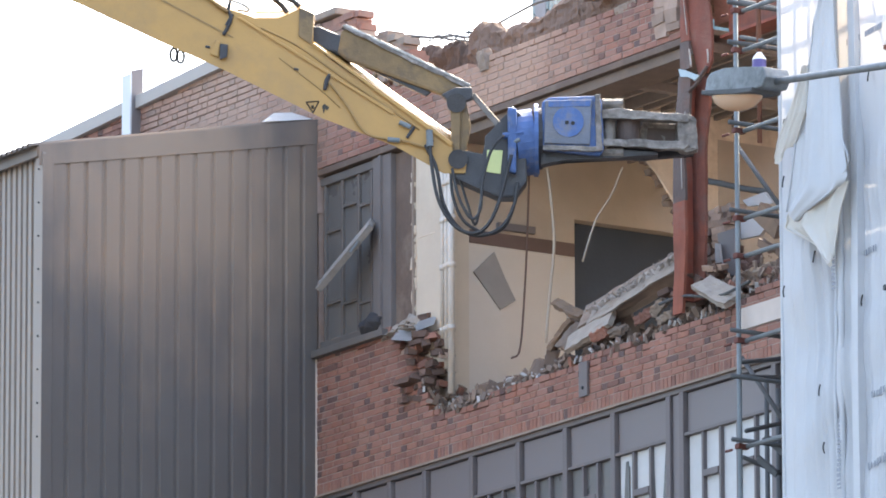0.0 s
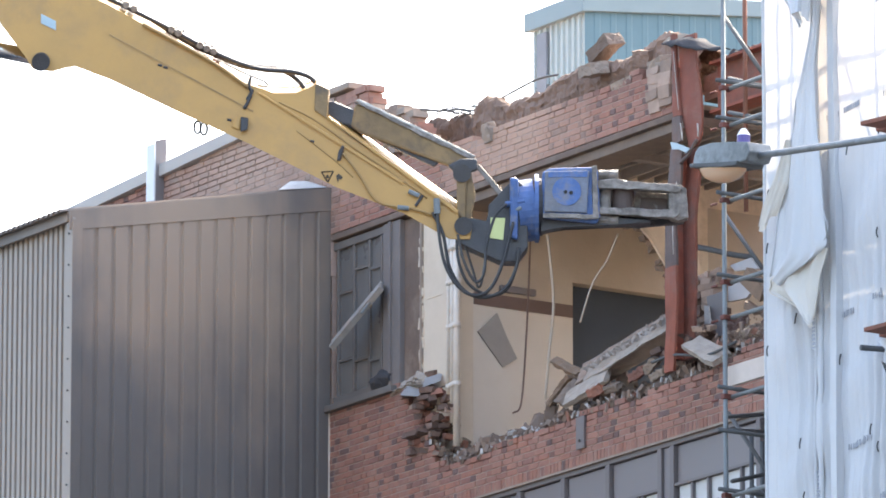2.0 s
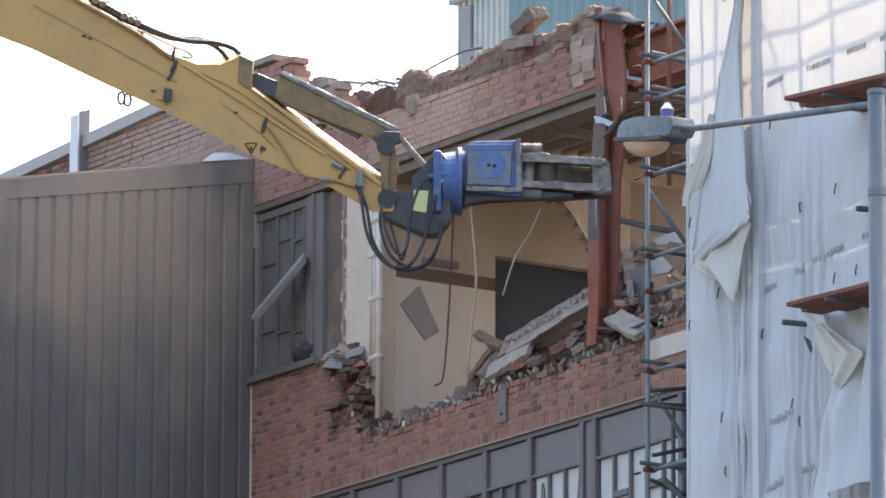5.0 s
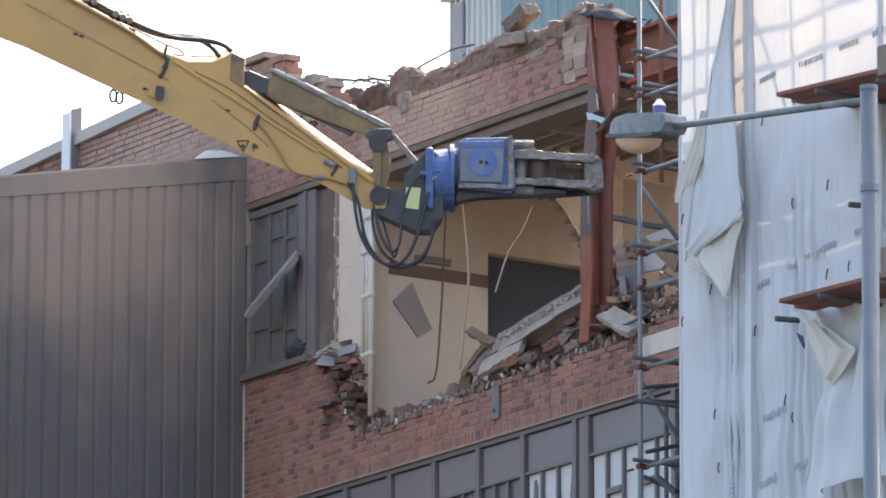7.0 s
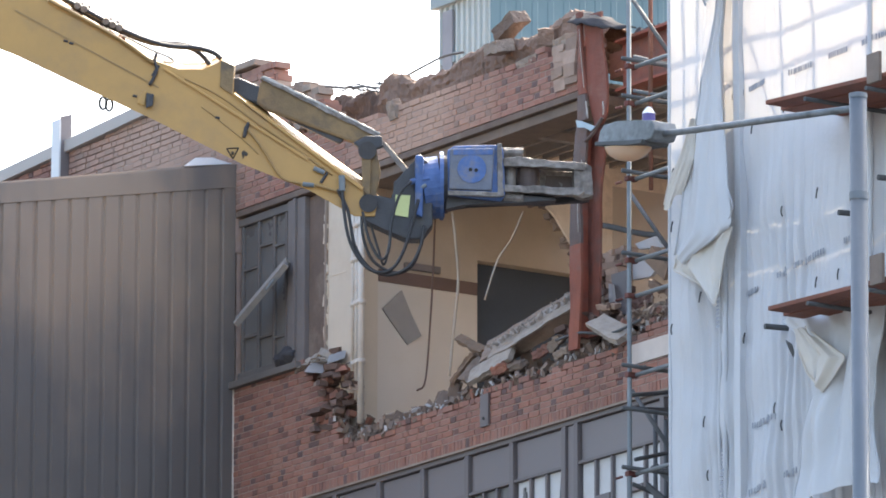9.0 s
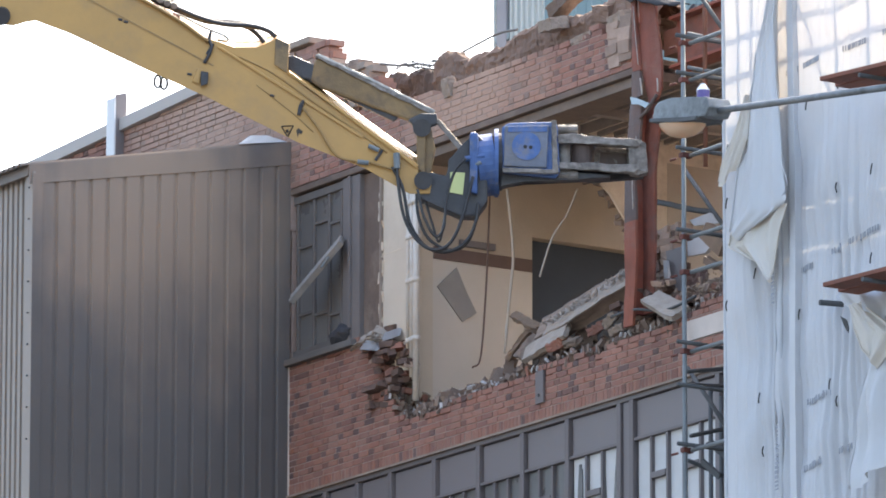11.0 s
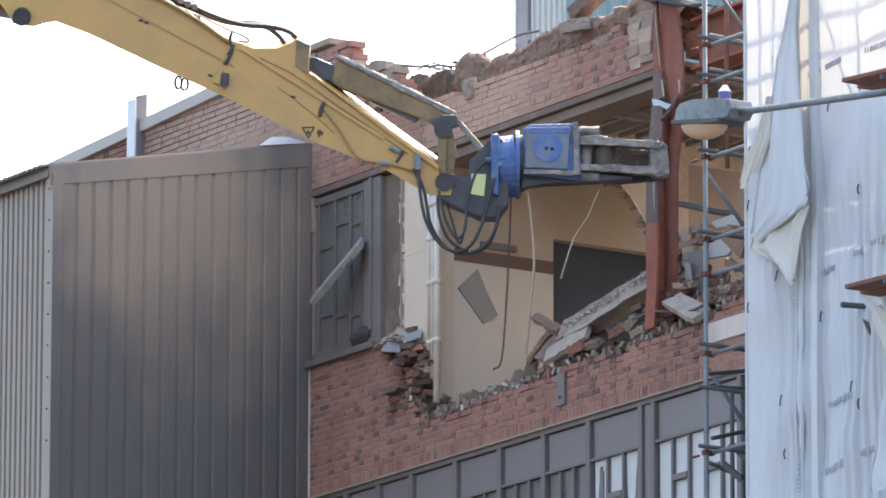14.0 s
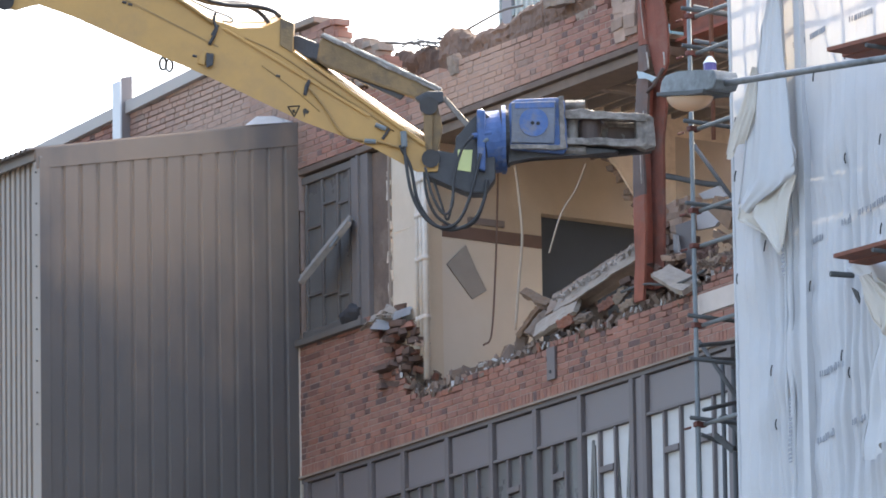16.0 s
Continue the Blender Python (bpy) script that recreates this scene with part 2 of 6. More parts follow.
M_REDL = mat("scuffed orange-red oxide", (0.28, 0.092, 0.06), 0.8, spread=0.3, scale=8, bump=0.35, stain=0.6, stain_col=(0.22, 0.14, 0.11))
M_POSTW = mat("pale galvanised channel", (0.62, 0.64, 0.66), 0.5, spread=0.06, scale=3, bump=0.03)
M_SASH = mat("bleached splintered timber", (0.27, 0.255, 0.24), 0.85, spread=0.3, scale=12, bump=0.4)
M_LABEL = mat("pale blue label", (0.36, 0.47, 0.53), 0.5, spread=0.15)
M_VOID = mat("doorway shade", (0.060, 0.075, 0.100), 0.9, spread=0.2, scale=3, bump=0.1)
M_PLATE = mat("scoured blue-grey plate", (0.165, 0.185, 0.235), 0.55, metal=0.1, spread=0.4, scale=9, bump=0.35, stain=0.9, stain_col=(0.22, 0.20, 0.185))
M_ROLLER = mat("rusty brown roller", (0.085, 0.06, 0.052), 0.6, metal=0.2, spread=0.45, scale=9, bump=0.3)
M_JOIST = mat("dusty grey-brown battens", (0.30, 0.262, 0.235), 0.9, spread=0.3, scale=6, bump=0.2)
# Bare worn steel on the column; on the ram guard a painted sun glint.
M_SHINY = mat("rubbed steel and painted glint", (0.42, 0.40, 0.37), 0.4, metal=0.25, spread=0.5, scale=14, bump=0.3, stain=0.4, stain_col=(0.2, 0.17, 0.14))
M_WORN = mat("worn steel", (0.25, 0.225, 0.205), 0.6, metal=0.2, spread=0.75, scale=16, bump=0.6, stain=0.85, stain_col=(0.09, 0.075, 0.065))
M_CHROME = mat("chrome rod", (0.6, 0.62, 0.65), 0.2, metal=1.0, spread=0.05)
M_DECAL = mat("pale yellow plate", (0.62, 0.66, 0.30), 0.6, spread=0.1)
M_WARN = mat("black print", (0.04, 0.03, 0.02), 0.6, spread=0.1)
M_FRAMED = mat("sooty frame paint", (0.13, 0.12, 0.115), 0.8, spread=0.2, scale=4, bump=0.1, stain=0.4, stain_col=(0.2, 0.18, 0.17))
M_FRAME = mat("grey mauve frame paint", (0.155, 0.138, 0.142), 0.55, spread=0.08, scale=4, bump=0.04, stain=0.25, stain_col=(0.12, 0.11, 0.11))
M_PANEL = mat("grey mauve panel", (0.18, 0.162, 0.168), 0.5, spread=0.06, scale=2, bump=0.03, stain=0.2, stain_col=(0.15, 0.14, 0.15))
M_GLASSD = mat("dark dusty glass", (0.13, 0.127, 0.127), 0.3, spread=0.3, scale=2, bump=0.02)
M_CURTAIN = mat("white blind", (0.56, 0.57, 0.58), 0.8, spread=0.1, scale=4, bump=0.1, stain=0.4, stain_col=(0.4, 0.42, 0.42))
M_GREYPIPE = mat("painted pipe", (0.57, 0.52, 0.46), 0.5, spread=0.12, scale=8, bump=0.1, stain=0.4, stain_col=(0.3, 0.22, 0.17))
M_LAMP = mat("grey lantern cast", (0.17, 0.19, 0.205), 0.5, metal=0.3, spread=0.45, scale=11, bump=0.2, stain=1.0, stain_col=(0.07, 0.08, 0.085))
M_BOWL = see_through("amber lantern bowl", (0.96, 0.72, 0.53), 0.55, 0.12, 1.04)
M_POST = mat("galvanised post", (0.155, 0.175, 0.195), 0.55, metal=0.4, spread=0.12, scale=4, bump=0.05, stain=0.3, stain_col=(0.24, 0.26, 0.3))
M_CELL = mat("photocell", (0.10, 0.07, 0.25), 0.3, spread=0.1)
M_WHITE = mat("white cap", (0.8, 0.8, 0.8), 0.5, spread=0.05)
M_ASPH = mat("asphalt", (0.06, 0.06, 0.062), 0.9, spread=0.25, scale=3, bump=0.3)
M_WOOD = mat("splintered timber", (0.20, 0.14, 0.10), 0.85, spread=0.3, scale=8, bump=0.3)
M_WOODD = mat("dark timber", (0.19, 0.15, 0.125), 0.9, spread=0.3, scale=8, bump=0.3)
M_WIRE = mat("pale cable", (0.42, 0.37, 0.31), 0.6, spread=0.1)
M_SNOW = mat("white broken board", (0.46, 0.46, 0.47), 0.8, spread=0.1, scale=6, bump=0.2)
M_LINTEL = mat("dusty brown lintel", (0.15, 0.11, 0.09), 0.9, spread=0.3, scale=6, bump=0.3, stain=0.5, stain_col=(0.32, 0.26, 0.22))
M_FRAMEM = mat("dusty mauve frame paint", (0.155, 0.14, 0.137), 0.8, spread=0.15, scale=4, bump=0.08, stain=0.4, stain_col=(0.26, 0.23, 0.2))


# ---- building helpers ----
def thing(name, label, category, at=(0, 0, 0), group="", kind=""):
    ob = new(name)
    ob.location = Vector(at) * UNIT
    return tagged(ob, label, category, group, kind)


def mesh_of(bm, name, material, smooth=False):
    me = bpy.data.meshes.new(name)
    bmesh.ops.recalc_face_normals(bm, faces=bm.faces)
    bm.transform(Matrix.Scale(UNIT, 4))
    bm.to_mesh(me)
    bm.free()
    me.materials.append(material)
    if smooth:
        for p in me.polygons:
            p.use_smooth = True
    return me


def part(name, bm, material, parent, label="", smooth=False):
    """Links a bmesh, given in plan units, as one mesh under a thing or a part."""
    ob = new(name, mesh_of(bm, name, material, smooth))
    if parent is not None:
        base = Vector((0, 0, 0))
        p = parent
        while p is not None:
            base += p.location
            p = p.parent
        ob.parent = parent
        ob.location = -base
    if label:
        ob["label"] = label
    return ob


def solo(name, bm, material, label, category="", group="", kind="", smooth=False):
    """A thing of one mesh."""
    return tagged(new(name, mesh_of(bm, name, material, smooth)), label, category, group, kind)


def box(bm, x0, x1, y0, y1, z0, z1, bevel=0.0):
    r = bmesh.ops.create_cube(bm, size=1, matrix=Matrix.Translation(((x0 + x1) / 2, (y0 + y1) / 2, (z0 + z1) / 2)) @ Matrix.Diagonal((x1 - x0, y1 - y0, z1 - z0, 1)))
    if bevel:
        es = list({e for v in r["verts"] for e in v.link_edges})
        bmesh.ops.bevel(bm, geom=es, offset=bevel, segments=2, affect='EDGES', profile=0.6)
    return bm


def B(*a):
    return box(bmesh.new(), *a)


def prism(bm, pts, place, depth, bevel=0.0):
    """Extrudes the outline pts, (a, b) pairs, from depth[0] to depth[1]; place(a, b, c) gives the world point."""
    lo = [bm.verts.new(place(a, b, depth[0])) for a, b in pts]
    hi = [bm.verts.new(place(a, b, depth[1])) for a, b in pts]
    n = len(pts)
    fs = [bm.faces.new(lo), bm.faces.new(list(reversed(hi)))]
    for i in range(n):
        fs.append(bm.faces.new((lo[i], hi[i], hi[(i + 1) % n], lo[(i + 1) % n])))
    if bevel:
        es = list({e for f in fs for e in f.edges})
        bmesh.ops.bevel(bm, geom=es, offset=bevel, segments=2, affect='EDGES', profile=0.6, clamp_overlap=True)
    return bm


def facing(a, b, c):
    return (a, c, b)


def across(a, b, c):
    return (c, a, b)


def rod(bm, p, q, r, seg=10, r2=None):
    p, q = Vector(p), Vector(q)
    d = q - p
    m = Matrix.Translation((p + q) / 2) @ d.to_track_quat('Z', 'Y').to_matrix().to_4x4()
    bmesh.ops.create_cone(bm, cap_ends=True, segments=seg, radius1=r, radius2=r if r2 is None else r2, depth=d.length, matrix=m)
    return bm


def tube(bm, pts, r, seg=8, steps=6):
    """A bent tube through the points, by Catmull-Rom."""
    P = [Vector(p) for p in pts]
    P = [2 * P[0] - P[1]] + P + [2 * P[-1] - P[-2]]
    line = []
    for i in range(1, len(P) - 2):
        for s in range(steps):
            t = s / steps
            line.append(0.5 * ((2 * P[i]) + (P[i + 1] - P[i - 1]) * t + (2 * P[i - 1] - 5 * P[i] + 4 * P[i + 1] - P[i + 2]) * t * t + (3 * P[i] - P[i - 1] - 3 * P[i + 1] + P[i + 2]) * t ** 3))
    line.append(P[-2])
    rings = []
    for i, c in enumerate(line):
        d = (line[min(i + 1, len(line) - 1)] - line[max(i - 1, 0)]).normalized()
        u = d.cross(Vector((0.31, 0.2, 0.93))).normalized()
        w = d.cross(u)
        rings.append([bm.verts.new(c + (u * math.cos(6.2832 * k / seg) + w * math.sin(6.2832 * k / seg)) * r) for k in range(seg)])
    for a, b in zip(rings, rings[1:]):
        for k in range(seg):
            bm.faces.new((a[k], a[(k + 1) % seg], b[(k + 1) % seg], b[k]))
    bm.faces.new(rings[0]), bm.faces.new(list(reversed(rings[-1])))
    return bm


def chunk(bm, at, size, rng, turn=None, least=0.62):
    """A broken lump with flat faces and uneven corners."""
    m = Euler([rng.uniform(-3, 3) for _ in range(3)] if turn is None else turn).to_matrix()
    r = bmesh.ops.create_cube(bm, size=1)
    for v in r["verts"]:
        p = Vector((v.co.x * size[0], v.co.y * size[1], v.co.z * size[2]))
        p = Vector([c * rng.uniform(least, 1.12 if least < 0.8 else 1.03) for c in p])
        v.co = Vector(at) + m @ p
    return bm


def between(profile, x):
    """Height of a broken line of (x, z) pairs at x."""
    if x <= profile[0][0]:
        return profile[0][1]
    for (a, za), (b, zb) in zip(profile, profile[1:]):
        if x <= b:
            return za + (zb - za) * (x - a) / max(1e-6, b - a)
    return profile[-1][1]


# ---- ground ----
def ground_height(x, y):
    q = (x - EYE.x / UNIT) * -0.839 + (y - EYE.y / UNIT) * 0.545
    s = min(1, max(0, (q - 8) / 52))
    return 0.15 + 7.85 * s * s * (3 - 2 * s)


bm = bmesh.new()
gs = [-3000, -1200, -500, -250, -150] + list(range(-120, 121, 8)) + [150, 250, 500, 1200, 3000]
gv = [[bm.verts.new((x, y, ground_height(x, y))) for y in gs] for x in gs]
for i in range(len(gs) - 1):
    for j in range(len(gs) - 1):
        bm.faces.new((gv[i][j], gv[i + 1][j], gv[i + 1][j + 1], gv[i][j + 1]))
solo("ground", bm, M_ASPH, "grey asphalt street climbing to the building", "ground", kind="structure", smooth=True)

# ---- brick building: levels ----
HEAD = 18.72      # head of the lower windows
SILL = 20.12      # sill of the upper windows
LINTEL = 21.93    # underside of the upper brick band
PARAPET = 22.43   # broken top of the upper band
FLOOR = 19.3
LEFT = -2.69      # where the shed meets the facade

# broken top of the lower brick band, left to right
BREAK = [(-2.69, SILL), (-1.35, SILL + 0.02), (-1.37, 20.07), (-1.00, 19.79), (-0.85, 19.48), (-0.55, 19.17), (-0.14, 19.18), (0.43, 19.20), (1.14, 19.23), (1.89, 19.25), (2.53, 19.26), (3.11, 19.26), (3.60, 19.30), (4.07, 19.26), (4.45, 19.35), (5.02, 19.44), (7.4, 19.75)]
# broken top of the upper band
CREST = [(-2.69, 23.1), (-2.08, 23.0), (-2.0, 22.78), (-1.6, 22.6), (-1.11, 22.45), (-0.79, 22.44), (0.19, 22.39), (0.44, 22.40), (1.05, 22.43), (1.55, 22.42), (1.90, 22.45), (2.54, 22.43), (2.84, 22.45), (2.98, 22.38), (3.56, 22.39)]

wall_front = thing("wall_front", "red brick street wall, broken open by demolition", "wall", kind="structure")
rng = random.Random(4)


def backing(profile, x0, x1, base, y0, y1, step=0.12, drop=0.03):
    """Mortar and inner brickwork behind the facing, stepped along the broken top."""
    bm = bmesh.new()
    n = max(1, round((x1 - x0) / step))
    for i in range(n):
        a, b = x0 + (x1 - x0) * i / n, x0 + (x1 - x0) * (i + 1) / n
        top = between(profile, (a + b) / 2) - drop - rng.uniform(0, 0.09)
        if top > base + 0.02:
            box(bm, a, b, y0, y1, base, top)
    return bm


part("brick_backing", backing(BREAK, LEFT, 7.4, HEAD - 0.02, 0.005, 0.24), M_MORTAR, wall_front, "pale mortar and broken backing")
part("brick_backing", backing(CREST, LEFT, 3.56, LINTEL, 0.005, 0.24), M_MORTAR, wall_front, "pale mortar and broken backing")
part("parapet_backing", B(-14, LEFT + 0.01, 0.005, 0.24, 21.5, 22.86), M_MORTAR, wall_front)
part("lower_wall", B(-14, 14, 0.03, 0.3, 8, 16.6), M_MORTAR, wall_front)
part("hidden_wall", B(-14, LEFT - 0.005, 0.03, 0.3, 16.6, 21.5), M_MORTAR, wall_front)
part("far_wall", B(7.4, 14, 0.03, 0.3, 16.6, 21.1), M_MORTAR, wall_front)
part("lintel", box(bmesh.new(), LEFT, 3.6, 0.004, 0.3, LINTEL - 0.07, LINTEL - 0.004, 0.008), M_LINTEL, wall_front, "dusty brown lintel, chipped")
part("lintel", box(bmesh.new(), -0.4, 3.75, 0.06, 0.42, LINTEL - 0.17, LINTEL - 0.075, 0.008), M_WOODD, wall_front, "dark steel and timber lintel edge")
part("string", box(bmesh.new(), LEFT, 7.4, -0.035, 0.1, HEAD - 0.005, HEAD + 0.02, 0.005), M_CONC, wall_front, "grey-brown mortar drip strip")
part("corner_bead", box(bmesh.new(), LEFT - 0.03, LEFT + 0.012, -0.02, 0.05, 16.7, SILL, 0.004), M_GREYPIPE, wall_front, "pale sealing strip")
part("roof_slab", B(-14, -1.0, 0.3, 14, 22.05, 22.3), M_ROOF, wall_front, "dark roof deck")
part("roof_slab", B(3.6, 7.2, 0.3, 14, 22.05, 22.3), M_ROOF, wall_front, "dark roof deck")
part("roof_slab", B(-1.0, 3.6, 6.0, 14, 22.05, 22.3), M_ROOF, wall_front, "dark roof deck")

# ---- left upper window ----
win = thing("window_1", "grey mauve window with dark broken panes", "window", kind="structure")
part("window_frame", box(bmesh.new(), -1.74, -1.42, 0.03, 0.16, SILL, LINTEL - 0.08, 0.012), M_FRAMEM, win, "wide mauve-grey mullion")
part("window_frame", box(bmesh.new(), -1.60, -1.56, 0.0, 0.04, SILL, LINTEL - 0.08, 0.008), M_FRAMEM, win)
part("window_frame", box(bmesh.new(), LEFT, -1.74, 0.04, 0.14, LINTEL - 0.17, LINTEL - 0.09, 0.01), M_FRAMED, win)
part("window_frame", box(bmesh.new(), LEFT, -1.74, 0.04, 0.14, SILL + 0.02, SILL + 0.12, 0.01), M_FRAMED, win)
part("window_sill", box(bmesh.new(), LEFT - 0.04, -1.42, -0.07, 0.15, SILL - 0.05, SILL + 0.02, 0.01), M_FRAMED, win, "dusty grey sill")
for x in (-2.62, -2.32, -2.03, -1.80):
    part("glazing_bar", box(bmesh.new(), x - 0.02, x + 0.02, 0.05, 0.12, SILL + 0.12, LINTEL - 0.17, 0.006), M_FRAMED, win)
for x0, x1, zs in ((-2.30, -2.05, (20.55, 21.05, 21.5)), (-2.01, -1.82, (20.5, 21.2, 21.45)), (-2.60, -2.34, (20.6, 21.3))):
    for z in zs:
        part("glazing_bar", box(bmesh.new(), x0, x1, 0.055, 0.11, z - 0.016, z + 0.016, 0.005), M_FRAMED, win)
for x0, x1, z1 in ((-2.60, -2.34, 21.76), (-2.30, -2.05, 21.76), (-2.01, -1.82, 21.76)):
    part("pane", B(x0, x1, 0.08, 0.086, SILL + 0.12, z1), M_GLASSD, win, "dusty grey glass pane")
part("reveal", B(-1.42, -1.1, 0.09, 0.26, SILL, LINTEL - 0.09), M_LINTEL, win, "dusty brown window reveal")
# Added sheet whose colour carries the shade of the room behind the window.
part("room_shade", B(LEFT, -1.42, 1.2, 1.25, FLOOR, LINTEL), M_DARK, win, "grey sheet standing in for the unlit room")
sash = thing("hanging_sash", "broken window sash hanging out at a slant", "window")
a, b = Vector((-2.22, -0.25, 20.68)), Vector((-1.71, 0.02, 21.24))
d = (b - a).normalized()
s = Vector((0.25, -0.2, -0.15)).normalized()
bm = bmesh.new()
for o in (0.0, 0.2):
    rod(bm, a + s * o, b + s * o, 0.042, 4)
for k in (0.02, 0.5, 0.97):
    rod(bm, a.lerp(b, k), a.lerp(b, k) + s * 0.2, 0.024, 4)
part("sash_frame", bm, M_SASH, sash, "splintered grey timber frame")
bm = bmesh.new()
q = [a + s * 0.02, b + s * 0.02, b + s * 0.18, a + s * 0.18]
bm.faces.new([bm.verts.new(p) for p in q])
bmesh.ops.solidify(bm, geom=bm.faces[:], thickness=0.006)
part("pane", bm, M_PANEL, sash, "dusty grey glass")
part("stay", rod(bmesh.new(), b + d * -0.12 + s * 0.15, b + d * -0.3 + s * 0.34, 0.012, 6), M_STEEL, sash, "bright metal stay")

# ---- exposed pier and pipes ----
part("pier", box(bmesh.new(), -1.09, -0.60, 0.10, 0.25, FLOOR + 0.3, LINTEL - 0.1, 0.01), M_PLASTER, wall_front, "cream plastered pier, cracked")
part("pier_edge", box(bmesh.new(), -1.115, -1.085, 0.07, 0.25, SILL - 0.1, LINTEL - 0.1, 0.008), M_CONC, wall_front, "rough pale broken edge")
z = 19.98
while z < LINTEL - 0.2:
    h = rng.uniform(0.03, 0.13)
    part("pier_edge", chunk(bmesh.new(), (-1.105 + rng.uniform(-.02, .02), 0.12, z + h / 2), (rng.uniform(0.03, 0.07), 0.08, h * 1.1), rng, (0, rng.uniform(-.12, .12), 0)), M_PLASTER if rng.random() < 0.7 else M_OLDPLASTER, wall_front)
    z += h
part("pier_joint", box(bmesh.new(), -1.08, -0.61, 0.094, 0.101, 20.0, 20.012, 0.002), M_BROWN, wall_front, "dark horizontal crack")
part("pier_joint", box(bmesh.new(), -1.05, -0.75, 0.095, 0.101, 20.95, 20.958, 0.002), M_OLDPLASTER, wall_front)
pipes = thing("service_pipes", "white-painted service pipes running up the pier", "pipe")
for x, r, z0 in ((-0.575, 0.022, 19.9), (-0.505, 0.026, 19.6), (-0.43, 0.034, 19.35)):
    bm = rod(bmesh.new(), (x, 0.07, z0), (x, 0.07, LINTEL - 0.17), r, 12)
    for z in (19.95, 20.55, 21.0, 21.35):
        if z > z0:
            rod(bm, (x, 0.07, z), (x, 0.07, z + 0.05), r * 1.35, 12)
    part("pipe", bm, M_GREYPIPE, pipes, smooth=True)

# ---- room behind the broken wall ----
XC = -0.75
room = thing("wall_cross", "cream and ochre painted partition wall with dado band", "wall", kind="structure")
part("wall_face", B(XC - 0.2, XC, 0.25, 1.67, FLOOR, 20.9), M_TILE, room, "cream painted lower wall")
part("wall_face", B(XC - 0.2, XC, 0.25, 1.67, 20.9, 22.05), M_TAN, room, "ochre painted upper wall")
part("wall_face", B(XC - 0.2, XC, 1.67, 3.1, 21.27, 22.05), M_TAN, room, "ochre painted upper wall")
part("wall_face", B(XC - 0.2, XC, 3.1, 6.0, FLOOR, 22.05), M_TAN, room, "ochre painted wall")
part("dado", box(bmesh.new(), XC, XC + 0.012, 0.48, 1.665, 20.9, 21.03, 0.003), M_BROWN, room, "dark brown dado band")
part("wall_strip", box(bmesh.new(), XC + 0.002, XC + 0.01, 0.25, 0.47, FLOOR + 0.05, 21.03, 0.003), M_PLASTER, room, "greyer plaster strip")
# No board there: this dark sheet paints the shade inside the open doorway.
part("doorway_shade", B(XC - 0.17, XC - 0.14, 1.67, 3.1, FLOOR, 21.27), M_VOID, room, "dark sheet standing in for the doorway's shade")
solo("floor", B(-14, 14, 0.26, 6.2, FLOOR - 0.3, FLOOR), M_CONC, "dusty concrete upper floor", "floor", kind="structure")
solo("wall_end_west", B(-14.3, -14.0, 0.03, 14, 8, 22.3), M_MORTAR, "plain rendered end wall", "wall", kind="structure")
solo("wall_end_east", B(14.0, 14.3, 0.03, 14, 8, 22.3), M_MORTAR, "plain rendered end wall", "wall", kind="structure")
solo("wall_rear", B(-14.0, 14.0, 13.7, 14, 8, 22.04), M_MORTAR, "plain rendered rear wall", "wall", kind="structure")
solo("wall_back", B(-14, 14, 6.0, 6.2, 8, 22.05), M_TAN, "ochre inner wall", "wall", kind="structure")
bm = bmesh.new()
box(bm, -14, XC - 0.2, 0.3, 6, 22.0, 22.05)
box(bm, XC - 0.2, 3.5, 0.26, 3.0, 22.0, 22.05)
for i in range(27):
    y = 0.48 + i * 0.2
    box(bm, XC, 7.2, y, y + 0.035, 21.89 + 0.02 * (i % 3), 22.0)
for x in (0.6, 2.2, 3.9, 5.5):
    box(bm, x, x + 0.09, 0.4, 5.5, 21.76, 21.84)
solo("ceiling", bm, M_JOIST, "dusty exposed ceiling joists and battens", "ceiling", kind="structure")

# torn second partition, plaster with a ragged brick edge
XP = 1.0
frag = thing("wall_torn", "torn plaster partition with ragged brick edge", "wall", kind="structure")
edge = [(0.51, 22.02), (0.73, 21.86), (0.93, 21.76), (1.13, 21.69), (1.27, 21.49), (1.44, 21.34), (1.59, 21.14), (1.71, 20.97), (1.76, 20.75), (1.79, 20.29)]
pts = [(edge[0][0] - 0.02, 22.1)] + edge + [(1.82, FLOOR), (6.0, FLOOR), (6.0, 22.1)]
part("plaster", prism(bmesh.new(), pts, across, (XP - 0.03, XP)), M_OLDPLASTER, frag, "stained cream plaster")
bm = bmesh.new()
for (y0, z0), (y1, z1) in zip(edge, edge[1:]):
    n = max(1, int(math.hypot(y1 - y0, z1 - z0) / 0.075))
    for k in range(n):
        t = (k + 0.5) / n
        chunk(bm, (XP - 0.07, y0 + (y1 - y0) * t + rng.uniform(-0.02, 0.06), z0 + (z1 - z0) * t + rng.uniform(-0.03, 0.05)), (0.1, rng.uniform(0.06, 0.18), rng.uniform(0.04, 0.08)), rng, (rng.uniform(-.5, .5), rng.uniform(-.3, .3), rng.uniform(-.3, .3)))
tagged(part("ragged_bricks", bm, M_CONC_J, frag, "broken dusty brick edge"), kind="stuff")
# Ochre sheet over the torn plaster also darkens it for the shade there.
part("paint", B(XP, XP + 0.006, 2.12, 6.0, FLOOR, 21.75), M_TAN, frag, "ochre paint darkened for shade")

# flake of paint, conduits and wires on the cream wall
fl = [(0.75, 20.84), (0.52, 20.62), (0.82, 20.29), (0.99, 20.40), (0.87, 20.60)]
